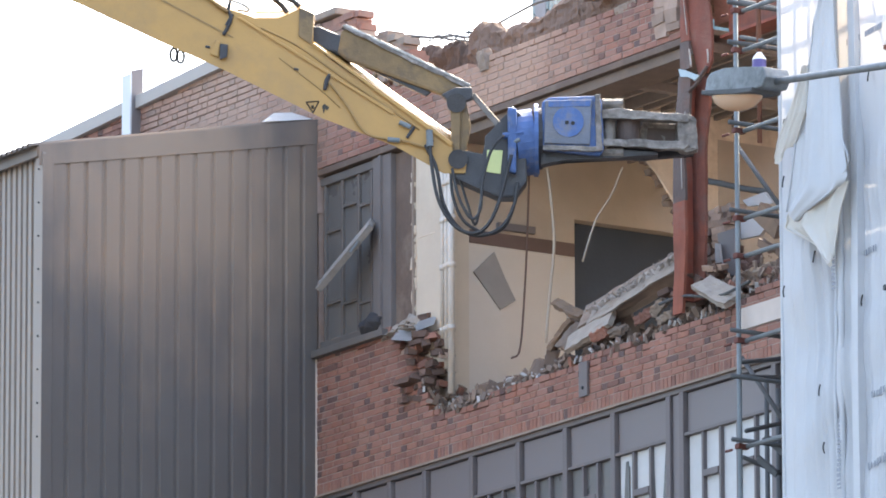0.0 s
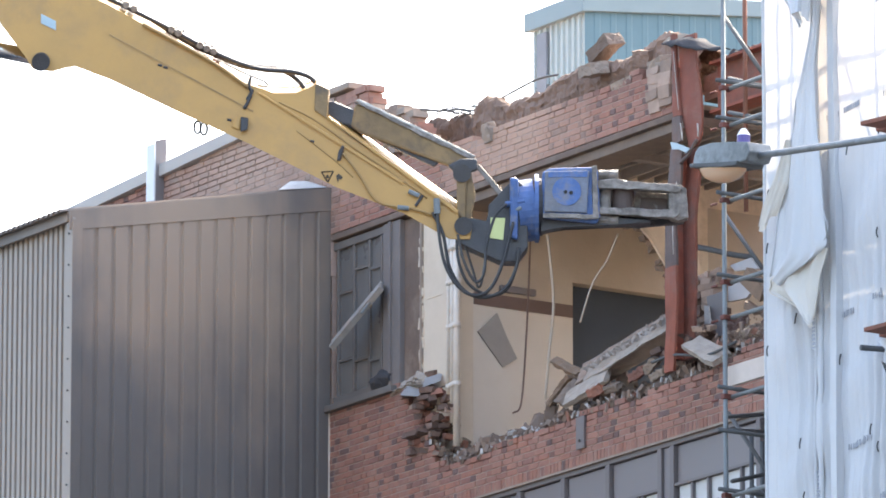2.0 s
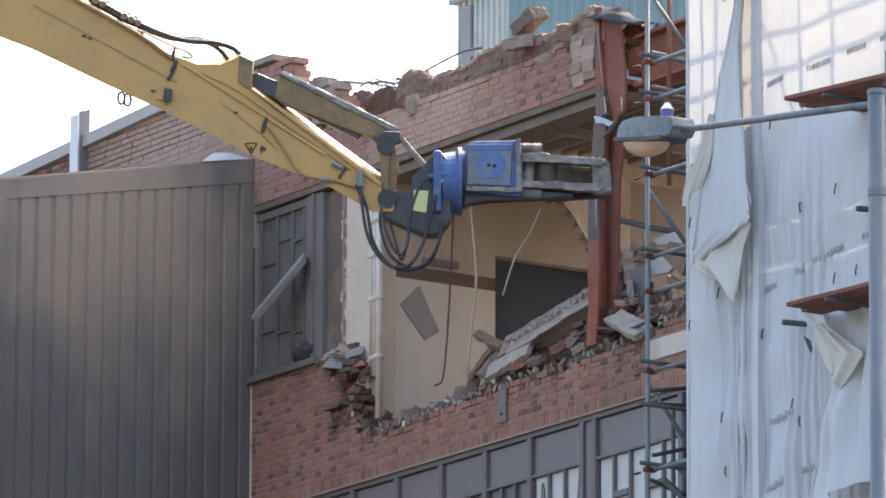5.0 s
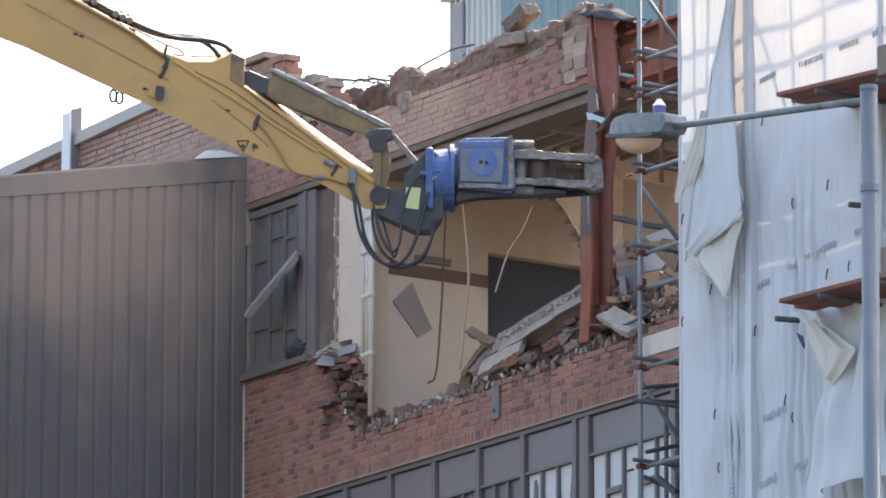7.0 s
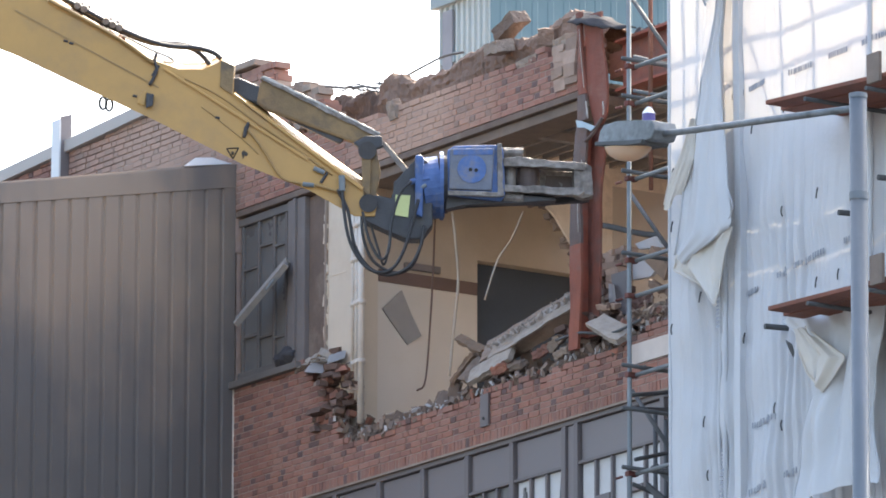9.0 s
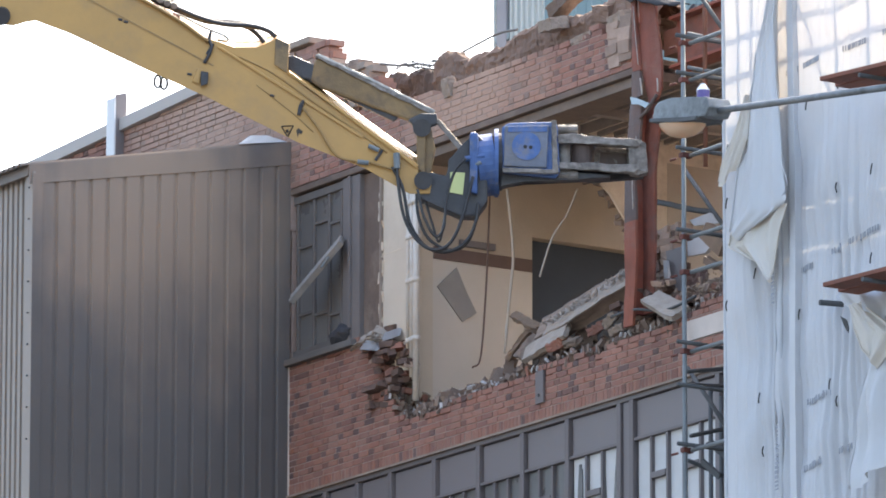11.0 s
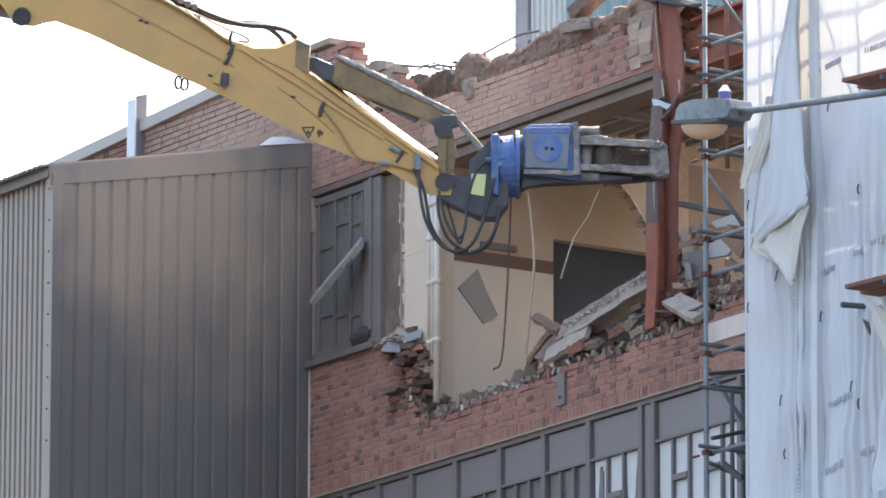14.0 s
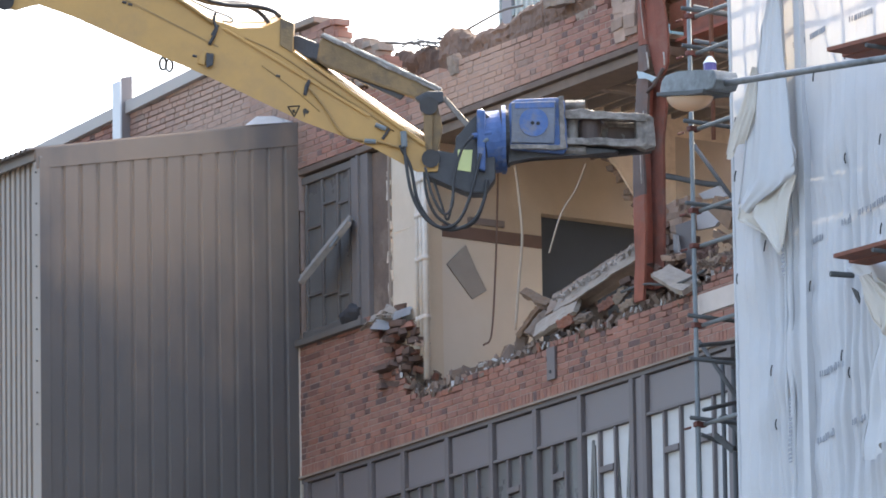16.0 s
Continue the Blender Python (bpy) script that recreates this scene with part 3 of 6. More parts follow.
solo("peeled_panel", prism(bmesh.new(), fl, across, (XC + 0.008, XC + 0.02)), M_PAPER, "grey peeled panel stuck on the cream wall", "panel")
solo("wall_box", box(bmesh.new(), XC, XC + 0.05, 0.78, 1.2, 21.06, 21.13, 0.008), M_PANEL, "grey trunking box on the partition", "trunking")


def wire(name, pts, r, m, label):
    return solo(name, tube(bmesh.new(), pts, r, 6, 8), m, label, "cable", smooth=True)


wire("conduit", [(0.20, 0.74, 21.46), (0.20, 0.78, 21.15), (0.20, 0.81, 20.75), (0.20, 0.76, 20.28), (0.20, 0.71, 19.79)], 0.014, M_WIRE, "pale bent conduit hanging from the ceiling")
wire("conduit", [(-0.60, 1.06, 21.60), (-0.60, 1.04, 21.10), (-0.60, 1.01, 20.57), (-0.60, 0.95, 19.92), (-0.60, 0.85, 19.80)], 0.010, M_BROWN, "thin brown hanging conduit")
wire("cable", [(0.60, 0.34, 21.93), (0.60, 0.43, 21.77), (0.60, 0.47, 21.54)], 0.02, M_WIRE, "pale cable under the ceiling")
wire("cable", [(0.80, 0.54, 21.94), (0.80, 0.57, 21.75), (0.80, 0.59, 21.52)], 0.018, M_WIRE, "pale cable under the ceiling")
wire("cable", [(1.20, 0.91, 21.29), (1.20, 0.78, 21.01), (1.20, 0.61, 20.76), (1.20, 0.46, 20.35)], 0.009, M_WIRE, "thin loose pale wire")
wire("cable", [(1.30, 0.60, 22.20), (1.30, 0.66, 21.86), (1.30, 0.76, 21.59)], 0.008, M_WIRE, "thin loose pale wire")
wire("cable", [(2.35, 0.50, 21.97), (2.65, 0.50, 21.89), (2.89, 0.50, 21.79)], 0.010, M_WIRE, "pale wire along the ceiling edge")

# ---- lower window strip ----
strip = thing("window_2", "grey mauve window strip with spandrel panels", "window", kind="structure")
MULL = [-2.6, -2.0, -1.4, -0.79, 0.01, 0.80, 1.58, 2.36, 3.25]
PB = 18.30
part("head_rail", box(bmesh.new(), LEFT, 7.4, 0.0, 0.08, HEAD - 0.05, HEAD - 0.008, 0.006), M_FRAME, strip)
for x in MULL + [3.46, 4.9, 6.2]:
    part("mullion", box(bmesh.new(), x - 0.035, x + 0.035, -0.01, 0.09, 16.6, HEAD - 0.052, 0.008), M_FRAME, strip)
part("column_casing", box(bmesh.new(), 3.29, 3.42, 0.02, 0.09, 16.6, HEAD - 0.055, 0.006), M_PANEL, strip, "mauve-grey column casing")
for x0, x1 in list(zip(MULL, MULL[1:])) + [(3.46, 4.9), (4.9, 6.2), (6.2, 7.4)]:
    part("spandrel_panel", box(bmesh.new(), x0 + 0.045, x1 - 0.045, 0.035, 0.07, PB, HEAD - 0.06, 0.008), M_PANEL, strip, "mauve-grey panel")
    part("transom", box(bmesh.new(), x0 + 0.037, x1 - 0.037, 0.0, 0.08, PB - 0.035, PB - 0.004, 0.006), M_FRAME, strip)
    w = x1 - x0
    n = 2 if w < 0.7 else 3 if w < 1 else 5
    for k in range(n):
        a, b = x0 + 0.04 + (w - 0.08) * k / n, x0 + 0.04 + (w - 0.08) * (k + 1) / n
        if k:
            part("glazing_bar", box(bmesh.new(), a - 0.016, a + 0.016, 0.005, 0.07, 16.6, PB - 0.037, 0.005), M_FRAME, strip)
        if k % 2 == 1:
            z = 17.88 if x0 > 2 else 17.95
            part("glazing_bar", box(bmesh.new(), a + 0.018, b - 0.018, -0.005, 0.07, z - 0.03, z + 0.03, 0.005), M_FRAME, strip)
        part("pane", B(a + 0.017, b - 0.017, 0.045, 0.051, 16.6, PB - 0.038), M_CURTAIN if x0 > 2 else M_GLASSD, strip, "pane backed by a pale blind" if x0 > 2 else "dark dusty pane")
part("bottom_rail", box(bmesh.new(), LEFT, 7.4, -0.02, 0.12, 16.5, 16.62, 0.01), M_FRAME, strip)
for x, z0, z1, lean in ((2.47, 16.9, 18.2, 0.05), (2.56, 16.8, 18.15, -0.02), (3.0, 16.7, 18.2, -0.08), (3.1, 17.0, 18.23, 0.06)):
    solo("torn_blind", prism(bmesh.new(), [(x, z0), (x + 0.03, z0 + 0.3), (x + 0.03 + lean, z1), (x + lean, z1), (x - 0.015, z0 + 0.5)], facing, (0.03, 0.043)), M_GLASSD, "dark gap in a torn white blind", "blind", group="torn blinds")

# ---- lean-to shed ----
shed = thing("shed", "lean-to shed clad in brown and pale profiled steel", "shed")
YF = -3.02


def shed_top(y):
    return 22.42 + (22.42 - 21.80) * y / 3.02


def ribbed(n, pitch, depth, line):
    """Points along a trapezoid profile: (distance, offset)."""
    out = []
    for i in range(n):
        o = i * pitch
        out += [(o, 0), (o + pitch * 0.56, 0), (o + pitch * 0.64, depth), (o + pitch * 0.92, depth)]
    return out + [(n * pitch, 0)]


def cladding(name, prof, step, low, high, material, parent, label):
    """Profiled sheets, one part for every step points of the profile; low and high give the ends of a line (d, o)."""
    for i in range(0, len(prof) - 1, step):
        run = prof[i:i + step + 1]
        bm = bmesh.new()
        lo, hi = [bm.verts.new(low(*p)) for p in run], [bm.verts.new(high(*p)) for p in run]
        for k in range(len(run) - 1):
            bm.faces.new((lo[k], lo[k + 1], hi[k + 1], hi[k]))
        part(name, bm, material, parent, label)


prof = [(k * 0.2 + a, o) for k in range(15) for a, o in ((0, 0), (0.135, 0), (0.15, -0.02), (0.175, -0.02), (0.19, 0))] + [(3.0, 0)]
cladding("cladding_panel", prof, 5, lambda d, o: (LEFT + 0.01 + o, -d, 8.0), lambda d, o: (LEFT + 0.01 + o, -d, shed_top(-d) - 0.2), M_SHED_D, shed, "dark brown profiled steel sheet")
prof = ribbed(113, 0.1, 0.03, 0)
cladding("cladding_sheet", prof, 20, lambda d, o: (LEFT - 0.06 - d, YF + 0.02 + o, 8.0), lambda d, o: (LEFT - 0.06 - d, YF + 0.02 + o, 21.74), M_SHED_L, shed, "pale profiled steel sheet")
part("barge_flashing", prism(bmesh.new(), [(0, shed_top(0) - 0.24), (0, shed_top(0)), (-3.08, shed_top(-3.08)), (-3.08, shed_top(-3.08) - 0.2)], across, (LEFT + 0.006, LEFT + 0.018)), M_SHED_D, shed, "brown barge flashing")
part("corner_flashing", box(bmesh.new(), LEFT - 0.1, LEFT + 0.03, YF - 0.03, YF + 0.005, 8, 21.72, 0.004), M_SHED_L, shed, "pale corner flashing")
part("corner_flashing", box(bmesh.new(), LEFT + 0.0, LEFT + 0.032, YF - 0.028, YF + 0.09, 8, 21.70, 0.004), M_SHED_D, shed)
bm = bmesh.new()
prof = ribbed(110, 0.1, 0.035, 0)
for th in (0.0, -0.012):
    lo = [bm.verts.new((LEFT - 0.02 - d, -3.14, shed_top(-3.14) + o + th)) for d, o in prof]
    hi = [bm.verts.new((LEFT - 0.02 - d, 0.0, shed_top(0) + o + th)) for d, o in prof]
    for i in range(len(prof) - 1):
        bm.faces.new((lo[i], lo[i + 1], hi[i + 1], hi[i]))
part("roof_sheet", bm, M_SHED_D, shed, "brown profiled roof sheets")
part("eaves_trim", box(bmesh.new(), -14, LEFT - 0.02, -3.08, -3.04, 21.68, 21.78, 0.005), M_SHED_D, shed)
for k in range(9):
    part("bolt", rod(bmesh.new(), (LEFT - 0.03, YF - 0.03, 19.0 + 0.32 * k), (LEFT - 0.03, YF - 0.045, 19.0 + 0.32 * k), 0.009, 6), M_TUBE_D, shed)

bm = bmesh.new()
bm.faces.new([bm.verts.new(p) for p in ((-2.72, -0.60, 22.33), (-2.72, -0.02, 22.43), (-2.88, -0.16, 22.51), (-2.98, -0.30, 22.51))])
bmesh.ops.solidify(bm, geom=bm.faces[:], thickness=0.01)
part("loose_flashing", bm, M_WHITE, shed, "white bent flashing on the roof edge")

# ---- parapet coping and post ----
solo("parapet_coping", prism(bmesh.new(), [(-14, 22.80), (-14, 22.93), (-2.95, 23.48), (-2.95, 23.35)], facing, (-0.06, 0.3), 0.006), M_COPE, "pale metal parapet coping", "coping", kind="structure")
post = thing("parapet_post", "pale steel channel post against the parapet", "post")
part("channel_face", box(bmesh.new(), -6.15, -5.99, -0.12, -0.10, 22.1, 23.55, 0.003), M_POSTW, post)
part("channel_side", prism(bmesh.new(), [(-0.1, 22.1), (0.03, 22.1), (0.03, 23.62), (-0.1, 23.58)], across, (-6.01, -5.99)), M_PANEL, post)

# ---- broken masonry ----
def slab(name, p, q, width, thick, material, label, tilt=0.0, rough=0.03):
    """A broken bar of masonry from p to q with crumbled faces."""
    bm = bmesh.new()
    p, q = Vector(p), Vector(q)
    d = (q - p)
    m = Matrix.Translation((p + q) / 2) @ d.to_track_quat('X', 'Z').to_matrix().to_4x4() @ Euler((tilt, 0, 0)).to_matrix().to_4x4()
    bmesh.ops.create_cube(bm, size=1)
    bmesh.ops.subdivide_edges(bm, edges=bm.edges[:], cuts=9, use_grid_fill=True)
    for v in bm.verts:
        c = Vector((v.co.x * d.length, v.co.y * width, v.co.z * thick))
        c += noise.noise_vector(c * 5 + p) * rough + noise.noise_vector(c * 17 + p) * rough * 0.8 + noise.noise_vector(c * 41 + p) * rough * 0.6
        v.co = m @ c
    return solo(name, bm, material, label, "rubble")


# ---- roof edge debris ----
def ragged(name, outline, y0, y1, material, label, seed, cut=0.035, drop=0.35):
    """A torn mass with an uneven crest: outline (x, z) subdivided and roughened, extruded in depth."""
    g = random.Random(seed)
    pts = []
    for (a, za), (b, zb) in zip(outline, outline[1:]):
        n = max(1, int(math.hypot(b - a, zb - za) / 0.032))
        for k in range(n):
            t = k / n
            pts.append((a + (b - a) * t, za + (zb - za) * t + g.uniform(-cut, cut)))
    pts.append(outline[-1])
    base = min(z for _, z in pts) - drop
    bm = bmesh.new()
    rows = []
    layers = 8
    for j in range(layers):
        y = y0 + (y1 - y0) * j / (layers - 1)
        lift = 0.0 if j in (1, 2, 3) else g.uniform(0.02, 0.09)
        rows.append([bm.verts.new((x + g.uniform(-.012, .012), y + g.uniform(-.012, .012), z - lift - g.uniform(0, 0.03))) for x, z in pts])
    for a, b in zip(rows, rows[1:]):
        for i in range(len(pts) - 1):
            bm.faces.new((a[i], a[i + 1], b[i + 1], b[i]))
    for r in (rows[0], rows[-1]):
        last = r
        for k in range(1, 15):
            low = [bm.verts.new((v.co.x + g.uniform(-.015, .015), v.co.y + (0.05 * noise.noise((v.co.x * 2.5, k * 0.3, seed)) + 0.016 * noise.noise((v.co.x * 9, k * 0.8, seed)) - 0.012 * (k % 5 == 0) + g.uniform(-.003, .003)) * (k < 14), v.co.z + (base - v.co.z) * k / 14)) for v in r]
            for i in range(len(r) - 1):
                bm.faces.new((last[i], low[i], low[i + 1], last[i + 1]))
            last = low
    return solo(name, bm, material, label, "debris")


ragged("torn_roofing", [(-2.25, 23.02), (-1.94, 23.00), (-1.75, 23.05), (-1.62, 23.03), (-1.46, 22.97), (-1.20, 22.99), (-0.89, 22.87), (-0.81, 22.91), (-0.6, 22.82), (0.1, 22.7)], 0.6, 0.85, M_CURTAIN_R, "torn dark brown roofing hanging behind the broken parapet", 3, 0.015)
ragged("torn_roofing", [(-0.46, 22.62), (-0.44, 22.86), (-0.30, 22.97), (-0.22, 22.88), (-0.14, 22.90), (0.01, 22.81), (0.11, 22.75), (0.22, 22.80), (0.37, 22.78), (0.73, 22.78), (0.98, 22.85), (1.38, 22.88), (1.7, 22.80)], 0.3, 0.6, M_ROOF, "torn brown roofing along the broken parapet", 4, 0.018)
ragged("torn_roofing", [(1.6, 22.78), (1.93, 22.82), (2.2, 22.78), (2.52, 22.80), (2.8, 22.86), (3.0, 22.90), (3.33, 22.75), (3.62, 22.6)], 0.25, 0.6, M_ROOF, "torn brown roofing along the broken parapet", 5, 0.015)
ragged("torn_felt", [(3.95, 22.50), (4.4, 22.47), (4.8, 22.43), (5.1, 22.42), (6.0, 22.37), (7.2, 22.37)], 0.34, 0.6, M_FELT, "torn black roofing felt along the eaves", 6, 0.015)
# crumbled brick left standing on the band
rng = random.Random(31)
heap = thing("broken_brickwork", "crumbled brick and mortar standing on the parapet", "masonry", (-1.5, 0.1, 22.6))
TOP = [(-2.09, 23.02), (-1.88, 23.04), (-1.61, 23.01), (-1.40, 22.98), (-1.13, 22.88), (-1.03, 22.77), (-0.92, 22.58), (-0.84, 22.47)]
z = 22.46
while z < 23.02:
    x = -2.1 + rng.uniform(0, 0.1)
    while x < -0.85:
        w = rng.choice((0.18, 0.15, 0.09, 0.12))
        if between(CREST, x + w / 2) - 0.05 < z < between(TOP, x + w / 2) - 0.01:
            part("brick", chunk(bmesh.new(), (x + w / 2, 0.08 + rng.uniform(-.04, .03), z + 0.03), (w * 1.08, 0.2, 0.07), rng, (rng.uniform(-.1, .1), rng.uniform(-.06, .06), rng.uniform(-.12, .12)), 0.82), rng.choice((M_ROUGH, M_ROUGH, M_BRICK_P, M_CONC)), heap)
        x += w + 0.006
    z += 0.064
part("core", backing(TOP, -2.05, -0.95, 22.4, 0.03, 0.22, 0.1, 0.06), M_CONC, heap, "crumbled mortar core")
bm = bmesh.new()
fp = [(3.42, -0.06, 22.61), (3.35, 0.10, 22.73), (3.64, 0.10, 22.66), (3.94, 0.05, 22.56), (4.23, 0.00, 22.41), (4.45, 0.00, 22.34), (4.32, -0.12, 22.34), (4.04, -0.15, 22.42), (3.75, -0.12, 22.50)]
c = sum((Vector(p) for p in fp), Vector()) / len(fp) + Vector((0, -0.05, 0.05))
cv, vs = bm.verts.new(c), [bm.verts.new(p) for p in fp]
for i in range(len(vs)):
    bm.faces.new((cv, vs[i], vs[(i + 1) % len(vs)]))
bmesh.ops.subdivide_edges(bm, edges=bm.edges[:], cuts=2, use_grid_fill=True)
for v in bm.verts:
    v.co += noise.noise_vector(v.co * 9) * 0.03 + noise.noise_vector(v.co * 21) * 0.012
bmesh.ops.solidify(bm, geom=bm.faces[:], thickness=0.012)
solo("felt_flap", bm, M_FELT, "crumpled black roofing felt with bright creases", "roofing", smooth=True)
rng = random.Random(8)
for P, s, t, mt in (((1.89, 0.30, 22.95), (0.36, 0.2, 0.13), 0.35, M_LINTEL), ((1.95, 0.12, 22.69), (0.24, 0.2, 0.12), 0.0, M_CONC), ((3.16, 0.12, 22.48), (0.22, 0.2, 0.14), 0.15, M_CONC), ((2.62, 0.10, 22.41), (0.34, 0.2, 0.09), 0.1, M_CONC), ((2.62, 0.30, 22.69), (0.3, 0.16, 0.16), -0.2, M_ROOF), ((0.70, 0.10, 22.38), (0.3, 0.15, 0.09), 0.1, M_CONC), ((0.28, 0.00, 22.39), (0.12, 0.1, 0.2), 0.1, M_CONC)):
    d = Vector((math.cos(t), 0, math.sin(t))) * s[0] / 2
    tagged(slab("concrete_lump", Vector(P) - d, Vector(P) + d, s[1], s[2], mt, "broken dusty concrete lump on the parapet", 0.2, 0.013), group="parapet lumps")
# stub of masonry left standing on the parapet
stub = thing("masonry_stub", "stepped stub of broken brick masonry on the parapet", "masonry", (-2.6, 0.2, 22.9))
for k in range(9):
    z0 = 22.75 + 0.07 * k
    x, x1 = -2.95 + (0.06 if k > 7 else 0.0) + rng.uniform(0, 0.04), -1.76 - 0.038 * k + rng.uniform(-.03, .03)
    while x < x1:
        w = min(rng.choice((0.195, 0.195, 0.093)), max(0.06, x1 - x))
        part("brick", chunk(bmesh.new(), (x + w / 2, 0.12 + rng.uniform(-.015, .02), z0 + 0.03), (w * 1.04, 0.18, 0.066), rng, (0, 0, rng.uniform(-.03, .03)), 0.9), M_BRICK_P if rng.random() < 0.6 else M_ROUGH, stub)
        x += w + 0.007
part("cap_stone", box(bmesh.new(), -3.05, -2.35, 0.0, 0.32, 23.4, 23.47, 0.012), M_CONC, stub, "grey coping slab")
for pts, r in (([(-2.53, 0.50, 23.24), (-2.00, 0.50, 23.17), (-1.46, 0.50, 23.04), (-1.04, 0.50, 22.97), (-0.75, 0.50, 22.90), (-0.32, 0.50, 22.92), (0.10, 0.50, 22.96), (0.42, 0.50, 22.98), (0.75, 0.50, 22.95)], 0.012), ([(-2.47, 0.60, 23.24), (-2.04, 0.60, 23.20), (-1.09, 0.60, 22.95), (-0.83, 0.60, 22.87)], 0.008), ([(-1.39, 0.45, 22.98), (-1.12, 0.45, 23.00), (-0.76, 0.45, 22.87)], 0.007), ([(-1.33, 0.45, 22.95), (-1.02, 0.45, 22.95), (-0.65, 0.45, 22.86)], 0.007), ([(-1.52, 0.50, 23.00), (-1.18, 0.40, 22.99), (-1.02, 0.45, 22.91), (-0.94, 0.50, 22.95)], 0.006)):
    wire("bent_bar", pts, r, M_TUBE_D, "bent reinforcing bar over the parapet")

g = random.Random(77)
for i in range(9):
    x, z = g.uniform(-1.3, -0.6), g.uniform(22.92, 23.0)
    wire("tangled_wire", [(x, 0.55, z - 0.08), (x + g.uniform(-.1, .1), 0.5, z + g.uniform(-.02, .06)), (x + g.uniform(0, .2), 0.55, z + g.uniform(-.03, .04)), (x + g.uniform(.1, .35), 0.5, z - 0.1)], 0.005, M_TUBE_D, "thin tangled wire on the torn roof")

# ---- roof hut ----
hut = thing("roof_hut", "green profiled steel plant hut on the roof", "hut")
HX, HY, HZ = -2.51, 3.0, 24.85
(RY, RZ0) = (5.21, 25.08)
RZ = HZ + (RZ0 - HZ) * 4.0 / (RY - HY)   # the roof climbs to the back
bm = bmesh.new()
prof = ribbed(9, 0.105, 0.03, 0)
lo = [bm.verts.new((HX - 0.02 - d, HY + 0.02 - o, 22.3)) for d, o in prof]
hi = [bm.verts.new((HX - 0.02 - d, HY + 0.02 - o, HZ - 0.2)) for d, o in prof]
for i in range(len(prof) - 1):
    bm.faces.new((lo[i], lo[i + 1], hi[i + 1], hi[i]))
part("front_wall", bm, M_HUT_F, hut, "pale green ribbed sheets")
bm = bmesh.new()
prof = ribbed(20, 0.2, 0.007, 0)
lo = [bm.verts.new((HX + o, HY + d, 22.3)) for d, o in prof]
hi = [bm.verts.new((HX + o, HY + d, HZ - 0.1 + (RZ - HZ) * d / 4.0)) for d, o in prof]
for i in range(len(prof) - 1):
    bm.faces.new((lo[i], lo[i + 1], hi[i + 1], hi[i]))
part("side_wall", bm, M_HUT, hut, "green ribbed sheets")
part("back_wall", B(HX - 1.0, HX - 0.01, HY + 3.9, HY + 4.0, 22.3, HZ - 0.1), M_HUT, hut)
part("roof", prism(bmesh.new(), [(HY - 0.06, HZ - 0.2), (HY - 0.06, HZ), (HY + 4.0, RZ), (HY + 4.0, RZ - 0.16)], across, (HX - 1.06, HX + 0.05), 0.01), M_HUT_T, hut, "pale green roof trim")
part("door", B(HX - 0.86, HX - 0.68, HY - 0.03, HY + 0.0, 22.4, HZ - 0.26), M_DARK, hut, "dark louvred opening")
part("door_frame", B(HX - 0.9, HX - 0.64, HY - 0.025, HY + 0.01, 24.02, 24.12), M_HUT_T, hut)

# ---- red steelwork ----
col = thing("steel_column", "red-oxide steel column, bent by the demolition", "column")


def bar(name, left, right, y0, y1, m, label=""):
    """Rolled plate between its left and right edges, each given from the top down as (x, z), with dented sides."""
    bm = bmesh.new()
    rows = []
    n = 22
    za, zb = (left[0][1] + right[0][1]) / 2, (left[-1][1] + right[-1][1]) / 2
    lo, hi = sorted((z, x) for x, z in left), sorted((z, x) for x, z in right)
    for k in range(n + 1):
        z = za + (zb - za) * k / n
        d = 0.012 * noise.noise((z * 3.1, y0 * 9, 1.0)) + 0.007 * noise.noise((z * 9, y0 * 5, 4.0))
        f = 0.018 * noise.noise((z * 2.3, 7.0, y1 * 4))
        a, b = between(lo, z) + d, between(hi, z) + d * 0.6
        rows.append([bm.verts.new(q) for q in ((a, y0 + f, z), ((a + b) / 2, y0 + f * 0.4 - 0.006, z), (b, y0 - f, z), (b, y1 - f, z), (a, y1 + f, z))])
    for p, q in zip(rows, rows[1:]):
        for i in range(5):
            bm.faces.new((p[i], p[(i + 1) % 5], q[(i + 1) % 5], q[i]))
    bm.faces.new(rows[0]), bm.faces.new(rows[-1])
    return part(name, bm, m, col, label)


bar("flange", [(3.49, 21.58), (3.47, 21.3), (3.42, 20.84), (3.41, 20.40)], [(3.72, 21.52), (3.66, 21.2), (3.585, 20.81), (3.60, 20.40)], -0.035, -0.008, M_SCRAPE, "flange scraped to dull grey")
bar("flange", [(3.41, 20.40), (3.415, 19.9), (3.40, 19.38)], [(3.60, 20.40), (3.60, 19.86), (3.545, 19.38)], -0.04, -0.01, M_REDL, "bright red-oxide lower flange")
bar("web", [(3.57, 21.5), (3.50, 20.8), (3.50, 19.5)], [(3.60, 21.5), (3.53, 20.8), (3.53, 19.5)], -0.007, 0.098, M_RED)
bar("flange", [(3.58, 21.56), (3.50, 21.23), (3.46, 20.86), (3.46, 20.4), (3.46, 19.5)], [(3.83, 21.5), (3.765, 21.18), (3.725, 20.80), (3.71, 20.41), (3.71, 19.5)], 0.10, 0.13, M_REDSCR, "red flange scraped to bare metal")
bar("upper_web", [(3.63, 22.64), (3.655, 22.2), (3.70, 21.85), (3.765, 21.60), (3.80, 21.50)], [(3.93, 22.6), (3.94, 22.28), (3.99, 22.05), (4.02, 21.77), (4.025, 21.58), (3.95, 21.50)], -0.025, 0.0, M_REDB, "red upper web plate, buckled")
